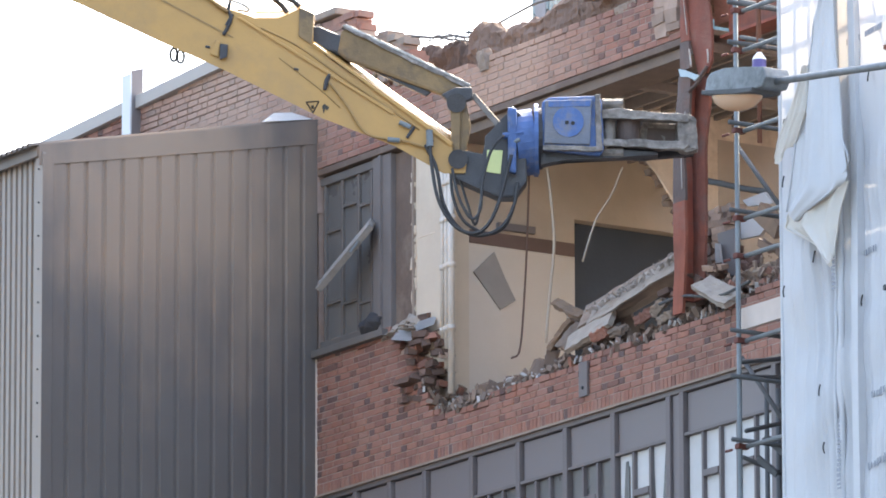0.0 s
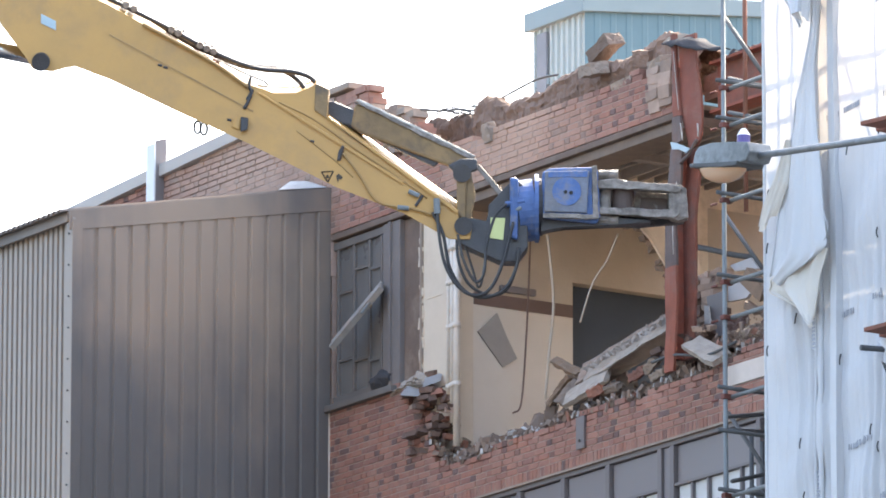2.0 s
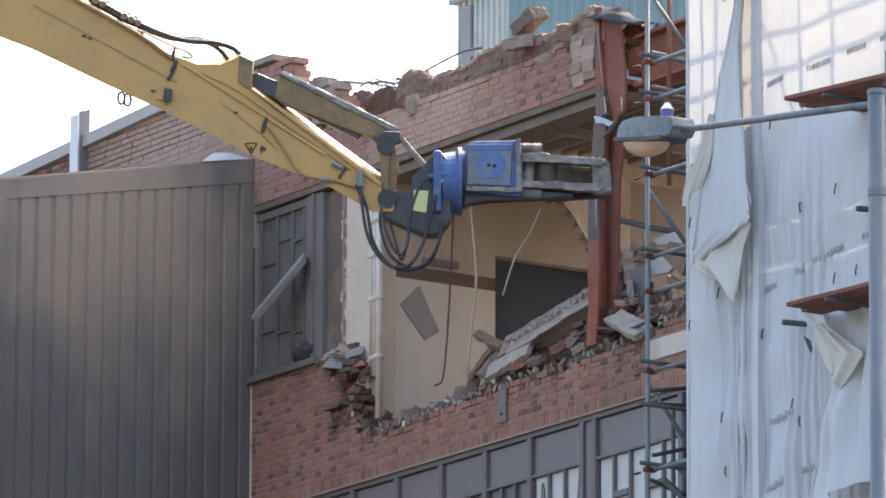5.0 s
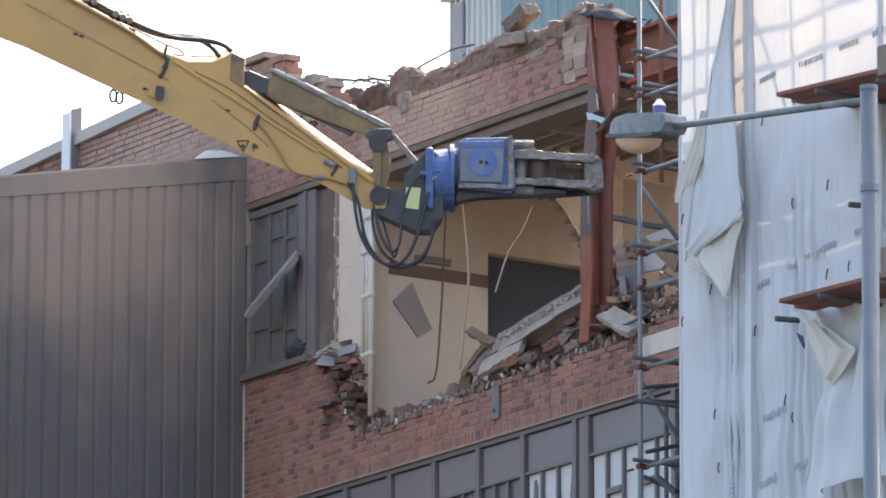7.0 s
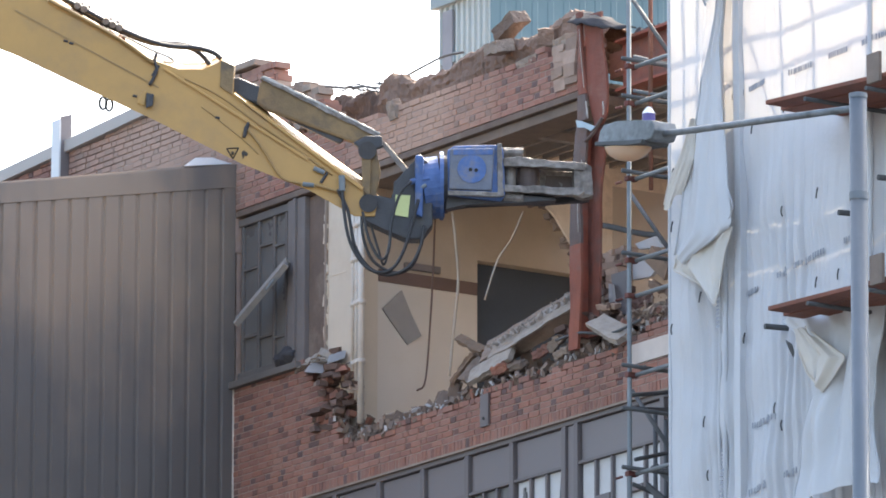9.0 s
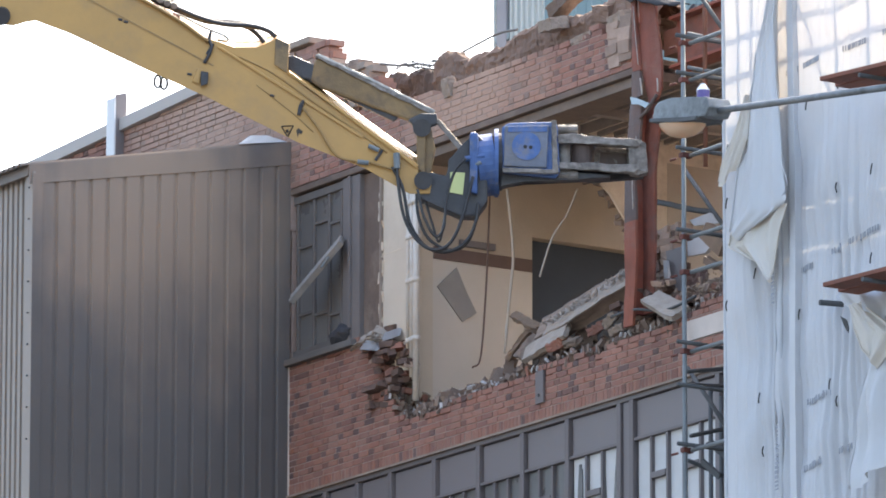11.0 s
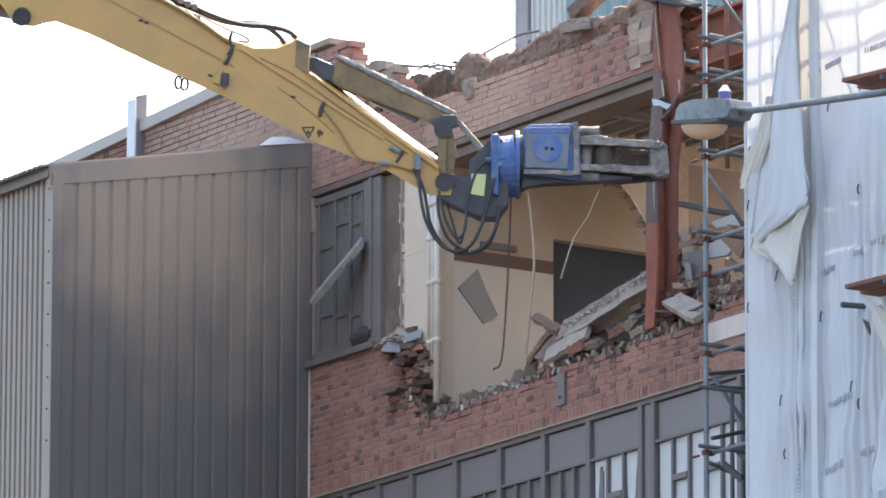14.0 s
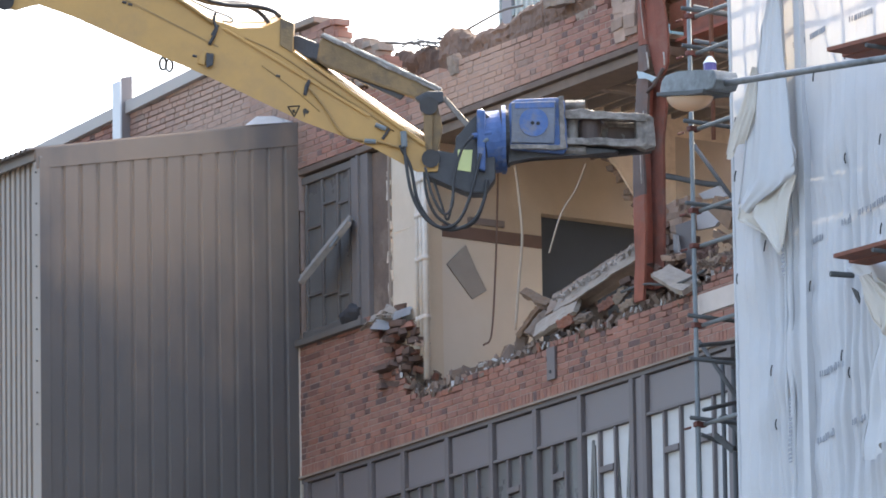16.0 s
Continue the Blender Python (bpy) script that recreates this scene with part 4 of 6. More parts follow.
bar("upper_flange", [(3.555, 22.68), (3.57, 22.2), (3.60, 21.85)], [(3.64, 22.66), (3.665, 22.2), (3.72, 21.85)], -0.06, -0.03, M_REDSCR, "dusty scraped upper flange")
bar("upper_flange", [(3.60, 21.84), (3.58, 21.58)], [(3.725, 21.84), (3.755, 21.58)], -0.075, -0.045, M_SCRAPE, "torn grey end of the flange")
for pts, r in (([(3.735, 21.76), (3.75, 21.68), (3.765, 21.59)], 0.008), ([(4.02, 21.70), (4.03, 21.63), (4.025, 21.57)], 0.008), ([(3.66, 21.2), (3.62, 21.0), (3.59, 20.81), (3.6, 20.5)], 0.004), ([(3.62, 22.5), (3.655, 22.2), (3.70, 21.9)], 0.004)):
    part("bare_edge", tube(bmesh.new(), [(x, -0.07, z) for x, z in pts], r, 6, 5), M_SHINY, col, "bare bright edge", smooth=True)
part("torn_plate", prism(bmesh.new(), [(3.60, 21.60), (3.70, 21.57), (3.93, 21.47), (3.86, 21.44), (3.74, 21.50), (3.63, 21.52)], facing, (-0.1, -0.09)), M_LABEL, col, "pale torn plate")
part("buckled_edge", tube(bmesh.new(), [(3.98, -0.05, 21.55), (3.93, -0.06, 21.50), (3.85, -0.07, 21.42), (3.70, -0.05, 21.38)], 0.02, 6, 6), M_SCRAPE, col, "steel edge buckled under", smooth=True)
beam = thing("steel_beam", "red-oxide steel beam at the eaves", "beam")
part("web", box(bmesh.new(), 4.0, 7.3, 0.18, 0.22, 21.85, 22.3, 0.004), M_REDSCR, beam)
part("flange", box(bmesh.new(), 4.0, 7.3, 0.08, 0.32, 22.3, 22.33, 0.004), M_RED, beam)
part("flange", box(bmesh.new(), 4.0, 7.3, 0.08, 0.32, 21.82, 21.85, 0.004), M_RED, beam)
mend = thing("masonry_end", "rough mortared broken end of the brick band", "masonry", (3.4, 0, 22.1))
for c, (x0, w) in enumerate(((3.10, 0.19), (3.31, 0.20))):
    z = 21.98 + 0.03 * c
    while z < 22.42:
        h = rng.choice((0.07, 0.09, 0.13))
        part("block", chunk(bmesh.new(), (x0 + w / 2 + rng.uniform(-.015, .015), 0.04 + rng.uniform(-.02, .01), z + h / 2), (w * rng.uniform(1.0, 1.15), 0.14, h * 1.08), rng, (rng.uniform(-.04, .04), rng.uniform(-.04, .04), rng.uniform(-.04, .04)), 0.85), M_ROUGH if rng.random() < 0.85 else M_BRICK_P, mend)
        z += h
part("joint", box(bmesh.new(), 3.285, 3.31, 0.01, 0.1, 21.98, 22.42, 0.004), M_LINTEL, mend, "dark upright joint")

# ---- rubble on the broken wall ----
slab("concrete_beam", (1.62, 0.25, 19.68), (3.16, 0.25, 19.93), 0.26, 0.17, M_BEAM, "long broken concrete lintel with pale dusty top", 1.08, 0.012)
slab("lintel_bed", (1.79, 0.15, 19.69), (3.29, 0.15, 19.96), 0.24, 0.02, M_PALECONC, "pale crumbled mortar bed on the fallen lintel", 1.08, 0.014)
slab("concrete_slab", (1.64, 0.00, 19.43), (2.22, 0.10, 19.59), 0.2, 0.05, M_PALECONC, "pale broken concrete slab on the rubble", 1.0, 0.012)
slab("concrete_slab", (3.82, -0.02, 19.60), (4.38, -0.05, 19.33), 0.22, 0.06, M_PALECONC, "pale tilted concrete slab by the column", 0.6, 0.014)
def shard(name, p, q, width, thick, material, label):
    """A sharp-edged broken piece lying from p to q."""
    return slab(name, p, q, width * 0.85, thick * 0.8, material, label, rng.uniform(0.2, 0.9), 0.022)


shard("timber_block", (0.54, 0.60, 20.10), (1.16, 0.50, 19.82), 0.1, 0.1, M_WOOD, "splintered brown timber block in the rubble")
shard("timber_sheet", (0.91, 0.30, 19.55), (1.11, 0.40, 19.81), 0.2, 0.06, M_WOOD, "brown broken board leaning on the rubble")
shard("timber_sheet", (1.24, 0.20, 19.48), (1.33, 0.35, 19.71), 0.2, 0.05, M_WOODD, "dark broken board leaning on the rubble")
for p, q, w, m in (((1.73, 0.05, 19.42), (1.94, 0.08, 19.47), 0.12, M_CONC), ((2.00, 0.05, 19.45), (2.19, 0.08, 19.49), 0.14, M_BRICK_P), ((2.20, 0.10, 19.47), (2.42, 0.10, 19.45), 0.1, M_WOODD), ((2.64, 0.10, 19.50), (2.88, 0.10, 19.54), 0.12, M_BRICK_P), ((2.92, 0.06, 19.50), (3.06, 0.10, 19.59), 0.12, M_CONC), ((3.08, 0.03, 19.41), (3.29, 0.05, 19.43), 0.1, M_CONC), ((3.36, 0.20, 19.84), (3.53, 0.25, 19.86), 0.14, M_CONC), ((3.55, 0.20, 19.78), (3.74, 0.25, 19.73), 0.12, M_BRICK_P), ((4.02, 0.30, 19.77), (4.26, 0.30, 19.78), 0.14, M_BRICK_P), ((4.24, 0.25, 19.62), (4.49, 0.30, 19.66), 0.12, M_CONC)):
    shard("masonry_block", p, q, w, w * 0.8, m, "broken masonry block in the rubble")
bm = bmesh.new()
p, q = Vector((1.82, 0.12, 19.72)), Vector((3.34, 0.12, 19.99))
for i in range(420):
    t = rng.random()
    w = rng.uniform(0.006, 0.017)
    chunk(bm, p.lerp(q, t) + Vector((rng.uniform(-.02, .02), rng.uniform(-.06, .12), rng.uniform(-0.02, 0.035))), (w * 1.8, w * 1.5, w * 0.8), rng)
solo("dust_crumbs", bm, M_PALECONC, "white plaster crumbs lying on the fallen lintel", "rubble", kind="stuff")
solo("standing_panel", prism(bmesh.new(), [(3.50, 20.16), (3.77, 20.16), (3.78, 19.72), (3.57, 19.76)], facing, (0.38, 0.42)), M_PANEL, "grey board standing in the rubble", "board")
solo("standing_panel", prism(bmesh.new(), [(3.53, 20.06), (3.58, 20.05), (3.65, 19.71), (3.54, 19.73)], facing, (0.33, 0.36)), M_SNOW, "pale board edge standing in the rubble", "board")
solo("white_board", prism(bmesh.new(), [(3.61, 20.47), (3.95, 20.48), (4.09, 20.35), (3.69, 20.40)], facing, (0.58, 0.62)), M_SNOW, "white broken board in the rubble", "board")
solo("white_board", prism(bmesh.new(), [(3.72, 20.27), (4.02, 20.25), (4.11, 20.11), (4.02, 20.06), (3.72, 20.08)], facing, (0.48, 0.52)), M_SNOW, "white broken board in the rubble", "board")
solo("brown_fragment", chunk(bmesh.new(), (4.48, 0.30, 20.06), (0.4, 0.15, 0.16), rng, (0, 0.8, 0.2)), M_WOOD, "brown broken masonry fragment", "rubble")
for i, P in enumerate(((-1.04, -0.06, 20.00), (-0.79, 0.02, 20.08))):
    bm = bmesh.new()
    m = Euler((0.75, 0.15 - 0.4 * i, 0.6)).to_matrix()
    for q in ((-.1, -.09), (.1, -.09), (.1, .09), (-.1, .09)):
        bm.verts.new(Vector(P) + m @ Vector((*q, 0)))
    bm.faces.new(bm.verts[:])
    bmesh.ops.solidify(bm, geom=bm.faces[:], thickness=0.012)
    solo("fallen_tile", bm, M_SNOW, "pale ceiling tile lying on broken bricks", "tile", group="fallen tiles")
# loose bricks along the break and toothing at the pier
rng = random.Random(21)
for i in range(150):
    x = rng.uniform(-1.3, 7.2)
    if 3.35 < x < 3.8 or (2.25 < x < 3.35 and rng.random() < 0.7):
        continue
    z = between(BREAK, x) + rng.uniform(-0.05, 0.05) + (0.3 * rng.random() if x > 4.0 else 0.05 * rng.random())
    y = rng.uniform(0.06, 0.5)
    s = rng.uniform(0.4, 0.95)
    solo("loose_brick", chunk(bmesh.new(), (x, y, z + (y - 0.1) * 0.2), (0.19 * s, 0.09 * s, 0.058), rng), M_BRICK_P if rng.random() < 0.65 else M_WOODD if rng.random() < 0.4 else M_CONC, "loose broken brick in the rubble", "brick", group="loose bricks on the broken wall")
for i in range(64):
    z = rng.uniform(19.35, 20.2)
    x = -0.98 + rng.uniform(-0.16, 0.36) * (1.0 if z < 20 else 0.6) + 0.12 * math.sin(z * 9)
    solo("loose_brick", chunk(bmesh.new(), (x, rng.uniform(-0.06, 0.16), z), (rng.uniform(0.1, 0.21), 0.1, 0.062), rng, (rng.uniform(-.2, .2), rng.uniform(-.2, .2), rng.uniform(-.6, .6))), M_BRICK_P if rng.random() < 0.22 else M_DARKBRICK if rng.random() < 0.85 else M_ROUGH, "sooty broken brick of the toothed pier", "brick", group="toothed bricks")
ragged("rubble_mound", [(-1.5, 20.11), (-1.42, 20.17), (-1.25, 20.19), (-1.08, 20.23), (-0.95, 20.17), (-0.86, 20.1)], 0.0, 0.2, M_PALECONC, "dusty mound of plaster and mortar on the sill end", 9, 0.012, 0.06)
lump = thing("rag_lump", "dark crumpled rag on the window sill", "rag", (-1.74, 0.0, 20.14))
bm = bmesh.new()
bmesh.ops.create_icosphere(bm, subdivisions=3, radius=0.13, matrix=Matrix.Translation((-1.72, 0.0, 20.22)) @ Matrix.Diagonal((1.25, 0.6, 0.85, 1)))
for v in bm.verts:
    v.co += noise.noise_vector(v.co * 7) * 0.05 + noise.noise_vector(v.co * 19) * 0.02
part("cloth", bm, M_FELT, lump)
c0 = Vector((3.53, -0.05, 19.69))
for i in range(30):
    u = rng.uniform(-1, 1)
    at = c0 + Vector((0.42 * u, rng.uniform(0.1, 0.28), rng.uniform(-0.16, 0.10) * (1 - abs(u)) + 0.06 * u))
    solo("loose_brick", chunk(bmesh.new(), at, (rng.uniform(0.07, 0.18), 0.09, 0.055), rng, (rng.uniform(-.4, .4), rng.uniform(-.5, .5), rng.uniform(-.8, .8))), M_BRICK_P if rng.random() < 0.15 else M_ROUGH if rng.random() < 0.4 else M_DARKBRICK, "broken brick heaped round the column foot", "brick", group="bricks at the column foot")
bm = bmesh.new()
for i in range(3200):
    x = rng.uniform(-1.2, 7.2)
    y = rng.uniform(0.0, 0.6)
    s = 0.009 + 0.05 * rng.random() ** 3
    z = between(BREAK, x) + rng.uniform(-0.04, 0.03) + (0.35 * rng.random() ** 2 if x > 4 else 0.08 * rng.random() ** 2) + y * 0.1
    chunk(bm, (x, y, z), (s * 2.2, s, s * 0.8), rng)
solo("rubble", bm, M_CONC_J, "grey and brown crumbled masonry", "rubble", kind="stuff")
bm = bmesh.new()
for i in range(150):
    x = rng.uniform(4.0, 7.2)
    y = rng.uniform(0.3, 1.6)
    z = FLOOR + rng.uniform(0, 0.95) * (1 - abs(y - 0.8) / 1.6)
    s = rng.uniform(0.06, 0.16)
    chunk(bm, (x, y, z), (s * 1.7, s, s * 0.8), rng)
for i in range(200):
    x = rng.uniform(-0.6, 4.0)
    y = rng.uniform(0.3, 1.2)
    z = FLOOR + rng.uniform(0, 0.4) * (x + 0.8) / 4 + 0.05
    s = rng.uniform(0.05, 0.15)
    chunk(bm, (x, y, z), (s * 1.7, s, s * 0.8), rng)
solo("rubble", bm, M_CONC_J, "heap of broken masonry on the upper floor", "rubble", kind="stuff")
bm = bmesh.new()
for i in range(160):
    x = rng.uniform(-0.9, 5.2)
    y = rng.uniform(-0.02, 0.3)
    w = rng.uniform(0.01, 0.04)
    chunk(bm, (x, y, between(BREAK, x) + rng.uniform(0.0, 0.07) + y * 0.15), (w * 2.2, w, w * 0.5), rng)
solo("plaster_flecks", bm, M_SNOW, "white plaster flecks scattered over the rubble", "rubble", kind="stuff")
rng = random.Random(52)
stump = thing("brick_stump", "rough broken brick pier standing in the rubble", "masonry", (3.3, 0.5, 19.4))
z = 19.45
while z < 20.42:
    x0, x1 = 3.08 + 0.05 * math.sin(z * 7), 3.56 - 0.1 * max(0, z - 20.1) + rng.uniform(-.05, .03)
    x = x0 + rng.uniform(0, 0.06)
    while x < x1:
        w = min(rng.choice((0.17, 0.11, 0.08)), max(0.05, x1 - x))
        part("brick", chunk(bmesh.new(), (x + w / 2, 0.56 + rng.uniform(-.04, .03), z + 0.03), (w * 1.08, 0.2, 0.068), rng, (rng.uniform(-.08, .08), rng.uniform(-.07, .07), rng.uniform(-.12, .12)), 0.8), M_ROUGH if rng.random() < 0.7 else M_DARKBRICK, stump)
        x += w + 0.006
    z += 0.062
for i in range(70):
    x = rng.uniform(4.0, 5.3)
    top = 19.42 + 0.33 * (x - 4.0)
    z = rng.uniform(19.32, max(19.4, min(top, 19.86)))
    solo("loose_brick", chunk(bmesh.new(), (x, 0.2 + rng.uniform(-.06, .12), z), (rng.uniform(0.1, 0.19), 0.12, 0.06), rng, (rng.uniform(-.15, .15), rng.uniform(-.2, .2), rng.uniform(-.4, .4)), 0.75), M_DARKBRICK if rng.random() < 0.45 else M_BRICK_P if rng.random() < 0.5 else M_ROUGH, "dusty broken brick heaped by the scaffold", "brick", group="bricks heaped by the scaffold")
br = thing("wall_bracket", "grey steel bracket plate on the brick wall", "bracket")
part("plate", box(bmesh.new(), 1.85, 1.99, -0.03, -0.005, 18.9, 19.22, 0.004), M_FRAME, br)
part("bolt", rod(bmesh.new(), (1.92, -0.045, 18.98), (1.92, -0.005, 18.98), 0.015, 6), M_TUBE_D, br)
wire("bent_bar", [(3.15, -0.02, 19.53), (3.55, -0.03, 19.53), (4.15, -0.08, 19.41), (4.62, -0.05, 19.46)], 0.014, M_TUBE_D, "bent steel bar in the rubble")
wire("pipe_run", [(2.69, 0.80, 20.86), (2.93, 0.80, 20.79), (3.36, 0.80, 20.65), (3.70, 0.80, 20.56)], 0.03, M_TUBE_D, "dull pipe sagging in the room")

# ---- scaffold ----
scaf = thing("scaffold", "galvanised tube scaffold against the street wall", "scaffold")
SY, SI = -1.6, -0.35


def stander(x, y, z0, z1, m):
    return part("standard", rod(bmesh.new(), (x, y, z0), (x, y, z1), 0.0215, 12), m, scaf, smooth=True)


stander(6.67, SY, 8.0, 24.2, M_STEEL)
for x in (7.62, 7.82, 8.26, 9.16, 9.62, 11.4, 12.9):
    stander(x, SY + 0.06, 8.0, 24.2, M_STEEL)
for x in (5.75, 7.9, 9.9, 12.0):
    stander(x, SI, 8.0, 24.2, M_TUBE_R)
for z in (21.28, 20.93, 20.22, 19.45, 19.12, 18.38, 17.46):
    part("ledger", rod(bmesh.new(), (6.58, SY + 0.055, z), (13.2, SY + 0.055, z), 0.0205, 12), M_STEEL, scaf, smooth=True)
    bm = box(bmesh.new(), 6.638, 6.702, SY - 0.035, SY + 0.08, z - 0.024, z + 0.024, 0.01)
    rod(bm, (6.6, SY - 0.03, z - 0.02), (6.54, SY - 0.06, z - 0.03), 0.012, 6)
    part("coupler", bm, M_COUPLER, scaf, "rusty swivel coupler")
for z in (21.33, 20.98, 20.27, 19.5, 18.45, 18.05, 17.5):
    part("transom", rod(bmesh.new(), (6.73, SY - 0.12, z), (6.73, SI + 0.12, z), 0.0205, 12), M_TUBE_D, scaf, smooth=True)
for z in (21.2, 20.9, 19.05, 17.9):
    part("ledger", rod(bmesh.new(), (5.6, SI + 0.05, z), (13, SI + 0.05, z), 0.0205, 12), M_TUBE_R, scaf, smooth=True)
for p, q in (((5.94, -1.10, 20.31), (6.65, -1.10, 19.57)), ((5.99, -1.10, 18.41), (6.73, -1.10, 17.62)), ((5.93, -1.10, 22.22), (6.64, -1.10, 21.45)), ((6.60, -1.55, 22.15), (7.29, -1.55, 22.16))):
    part("brace", rod(bmesh.new(), p, q, 0.0205, 12), M_TUBE_D, scaf, smooth=True)
for P, m in (((5.50, -0.50, 18.19), M_TUBE_D), ((5.67, -0.50, 18.06), M_TUBE_D), ((5.44, -0.50, 22.00), M_TUBE_R)):
    stander(P[0], P[1], 8.0 if m is M_TUBE_D else 20.5, P[2] + 0.2 if m is M_TUBE_D else 24.0, m)
for p, q in (((5.85, -1.00, 17.57), (5.84, -0.60, 17.47)), ((6.19, -1.20, 17.72), (5.85, -0.60, 17.91)), ((6.45, -1.40, 18.13), (5.92, -0.60, 18.30)), ((6.42, -1.40, 18.26), (5.92, -0.60, 18.47)), ((5.17, -0.50, 21.84), (5.78, -0.50, 21.63)), ((5.17, -0.50, 21.51), (5.77, -0.50, 21.32))):
    part("transom", rod(bmesh.new(), p, q, 0.0205, 10), M_TUBE_D, scaf, smooth=True)
# Plain dark blocks added in place of a tangle of tubes.
for p in ((6.08, -0.90, 17.46), (5.90, -0.70, 17.70)):
    solo("timber_offcut", chunk(bmesh.new(), p, (0.3, 0.05, 0.06), rng, (0.2, 0.7, 0.3)), M_TUBE_D, "dark block standing in for tangled tubes", "timber")
part("brace", rod(bmesh.new(), (8.24, -1.50, 21.98), (9.06, -1.50, 20.52), 0.0205, 12), M_STEEL, scaf, smooth=True)
toe = [(6.56, 18.68), (7.31, 18.71), (7.30, 18.52), (6.56, 18.50)]
solo("toe_board", prism(bmesh.new(), [toe[0], (9.0, toe[0][1]), (9.0, toe[0][1] - 0.19), (toe[0][0], toe[0][1] - 0.19)], facing, (-1.53, -1.49), 0.004), M_PALEBOARD, "pale scaffold toe board", "board")
# Hidden boards spaced to throw the lit edge and sun stripe on the sheeting.
for z, spans in ((20.55, ((0.12, 0.385), (0.39, 0.655), (0.66, 0.87), (0.945, 1.16))), (18.3, ((0.12, 0.35), (0.39, 0.62), (0.66, 0.89), (0.93, 1.16)))):
    for a, b in spans:
        solo("scaffold_board", box(bmesh.new(), 7.4, 13.0, SY + a, SY + b, z, z + 0.04, 0.006), M_BOARD, "weathered scaffold board on the tubes", "board", group="scaffold boards")
# Made-up unseen fillers: they break the sun stripe into dashes.
for a, b in ((7.4, 8.14), (8.42, 8.58), (8.82, 8.94), (9.07, 9.21), (9.28, 9.44), (9.72, 9.93), (10.18, 10.38), (10.63, 13.0)):
    solo("sun_gap_filler", box(bmesh.new(), a, b, SY + 0.872, SY + 0.943, 20.55, 20.59, 0.004), M_BOARD, "added filler breaking the sun gap into dashes", "timber", group="packing battens")

# ---- sheeting ----
SHX0, SHX1 = 7.46, 15.5
sheeting = thing("scaffold_sheeting", "white plastic sheeting hung on the scaffold", "sheeting", (9.0, SY, 18))
bm = bmesh.new()
NX, NZ = 620, 120


def sheet_y(x, z):
    """Depth of the sheeting: hanging creases gathered at the seams and slack between the tubes."""
    f = 0.02 * math.sin(x * 3.1 + 0.5 * math.sin(z * 0.9)) + 0.045 * noise.noise((x * 0.9, 1.7, z * 0.5))
    near_seam = math.exp(-((x - 8.2) / 0.35) ** 2) + math.exp(-((x - 9.3) / 0.45) ** 2) + math.exp(-((x - 10.8) / 0.4) ** 2)
    w = x + 0.03 * noise.noise((x * 2, 3.3, z * 0.8))
    taut = 1 - 0.8 * min(1, max(0, (z - 19.1) / 0.7))
    f += taut * ((0.002 + 0.016 * near_seam) * math.sin(w * 43) + (0.0015 + 0.010 * near_seam) * math.sin(w * 79 + 1.3))
    f += taut * (0.016 * noise.noise((x * 7, 5.0, z * 0.7)) + 0.022 * noise.noise((x * 3 + z * 2, 9.0, z * 4 - x))) + 0.05 * noise.noise((x * 1.6 - z, 2.0, z * 1.3))
    f -= taut * (0.002 + 0.022 * near_seam) * (abs(math.sin(w * 19 + 0.4 * math.sin(z * 0.7))) ** 9 + 0.6 * abs(math.sin(w * 31 + 2.0 + 0.3 * math.sin(z * 0.5))) ** 12)
    f += 0.02 * abs(noise.noise((x * 2.2 + z * 1.4, 4.0, z * 1.1 - x * 0.5)))
    for s in (8.36, 10.6):
        f -= 0.05 * math.exp(-((x - s) / 0.04) ** 2)
    return SY - 0.10 + f * min(1.0, 0.12 + (x - SHX0) / 0.4)


rows = [[bm.verts.new((SHX0 + (SHX1 - SHX0) * i / NX, sheet_y(SHX0 + (SHX1 - SHX0) * i / NX, z), z)) for i in range(NX + 1)] for z in [12 + 12.3 * j / NZ for j in range(NZ + 1)]]
for a, b in zip(rows, rows[1:]):
    for i in range(NX):
        bm.faces.new((a[i], a[i + 1], b[i + 1], b[i]))
part("sheet", bm, M_SHEET, sheeting, smooth=True)
part("batten_edge", tube(bmesh.new(), [(SHX0, SY - 0.1, 12), (SHX0 + 0.01, SY - 0.1, 18), (SHX0, SY - 0.1, 24.2)], 0.022, 8, 4), M_SHEET, sheeting, "rolled sheet edge", smooth=True)
# faded print: rows of small bars
g = random.Random(2)
bm = bmesh.new()
for z0, xa, xb, rise in ((20.59, 8.43, 12.5, 0.04), (18.74, 8.6, 12.5, 0.12), (17.52, 8.7, 9.3, 0.06), (16.91, 8.66, 12.5, 0.1), (21.5, 9.3, 12.5, 0.05), (18.1, 10.9, 12.6, 0.05)):
    x = xa
    while x < xb:
        for k in range(g.randint(7, 16)):
            w = g.uniform(0.010, 0.028)
            z = z0 + (x - xa) * rise
            y = min(sheet_y(x, z), sheet_y(x + w, z), sheet_y(x + w / 2, z + 0.05)) - 0.012
            box(bm, x, x + w, y, y + 0.002, z, z + 0.052)
            x += w + 0.011
        x += g.uniform(0.08, 0.35)
for x0, z0, z1 in ((8.30, 18.5, 18.98), (8.31, 16.8, 17.4), (8.30, 15.4, 16.2)):
    z = z0
    while z < z1:
        h = g.uniform(0.015, 0.035)
        y = sheet_y(x0, z) - 0.06
        box(bm, x0, x0 + 0.05, y, y + 0.002, z, z + h)
        z += h + 0.013
tagged(part("print", bm, M_PRINT, sheeting, "faded grey print"), kind="stuff")
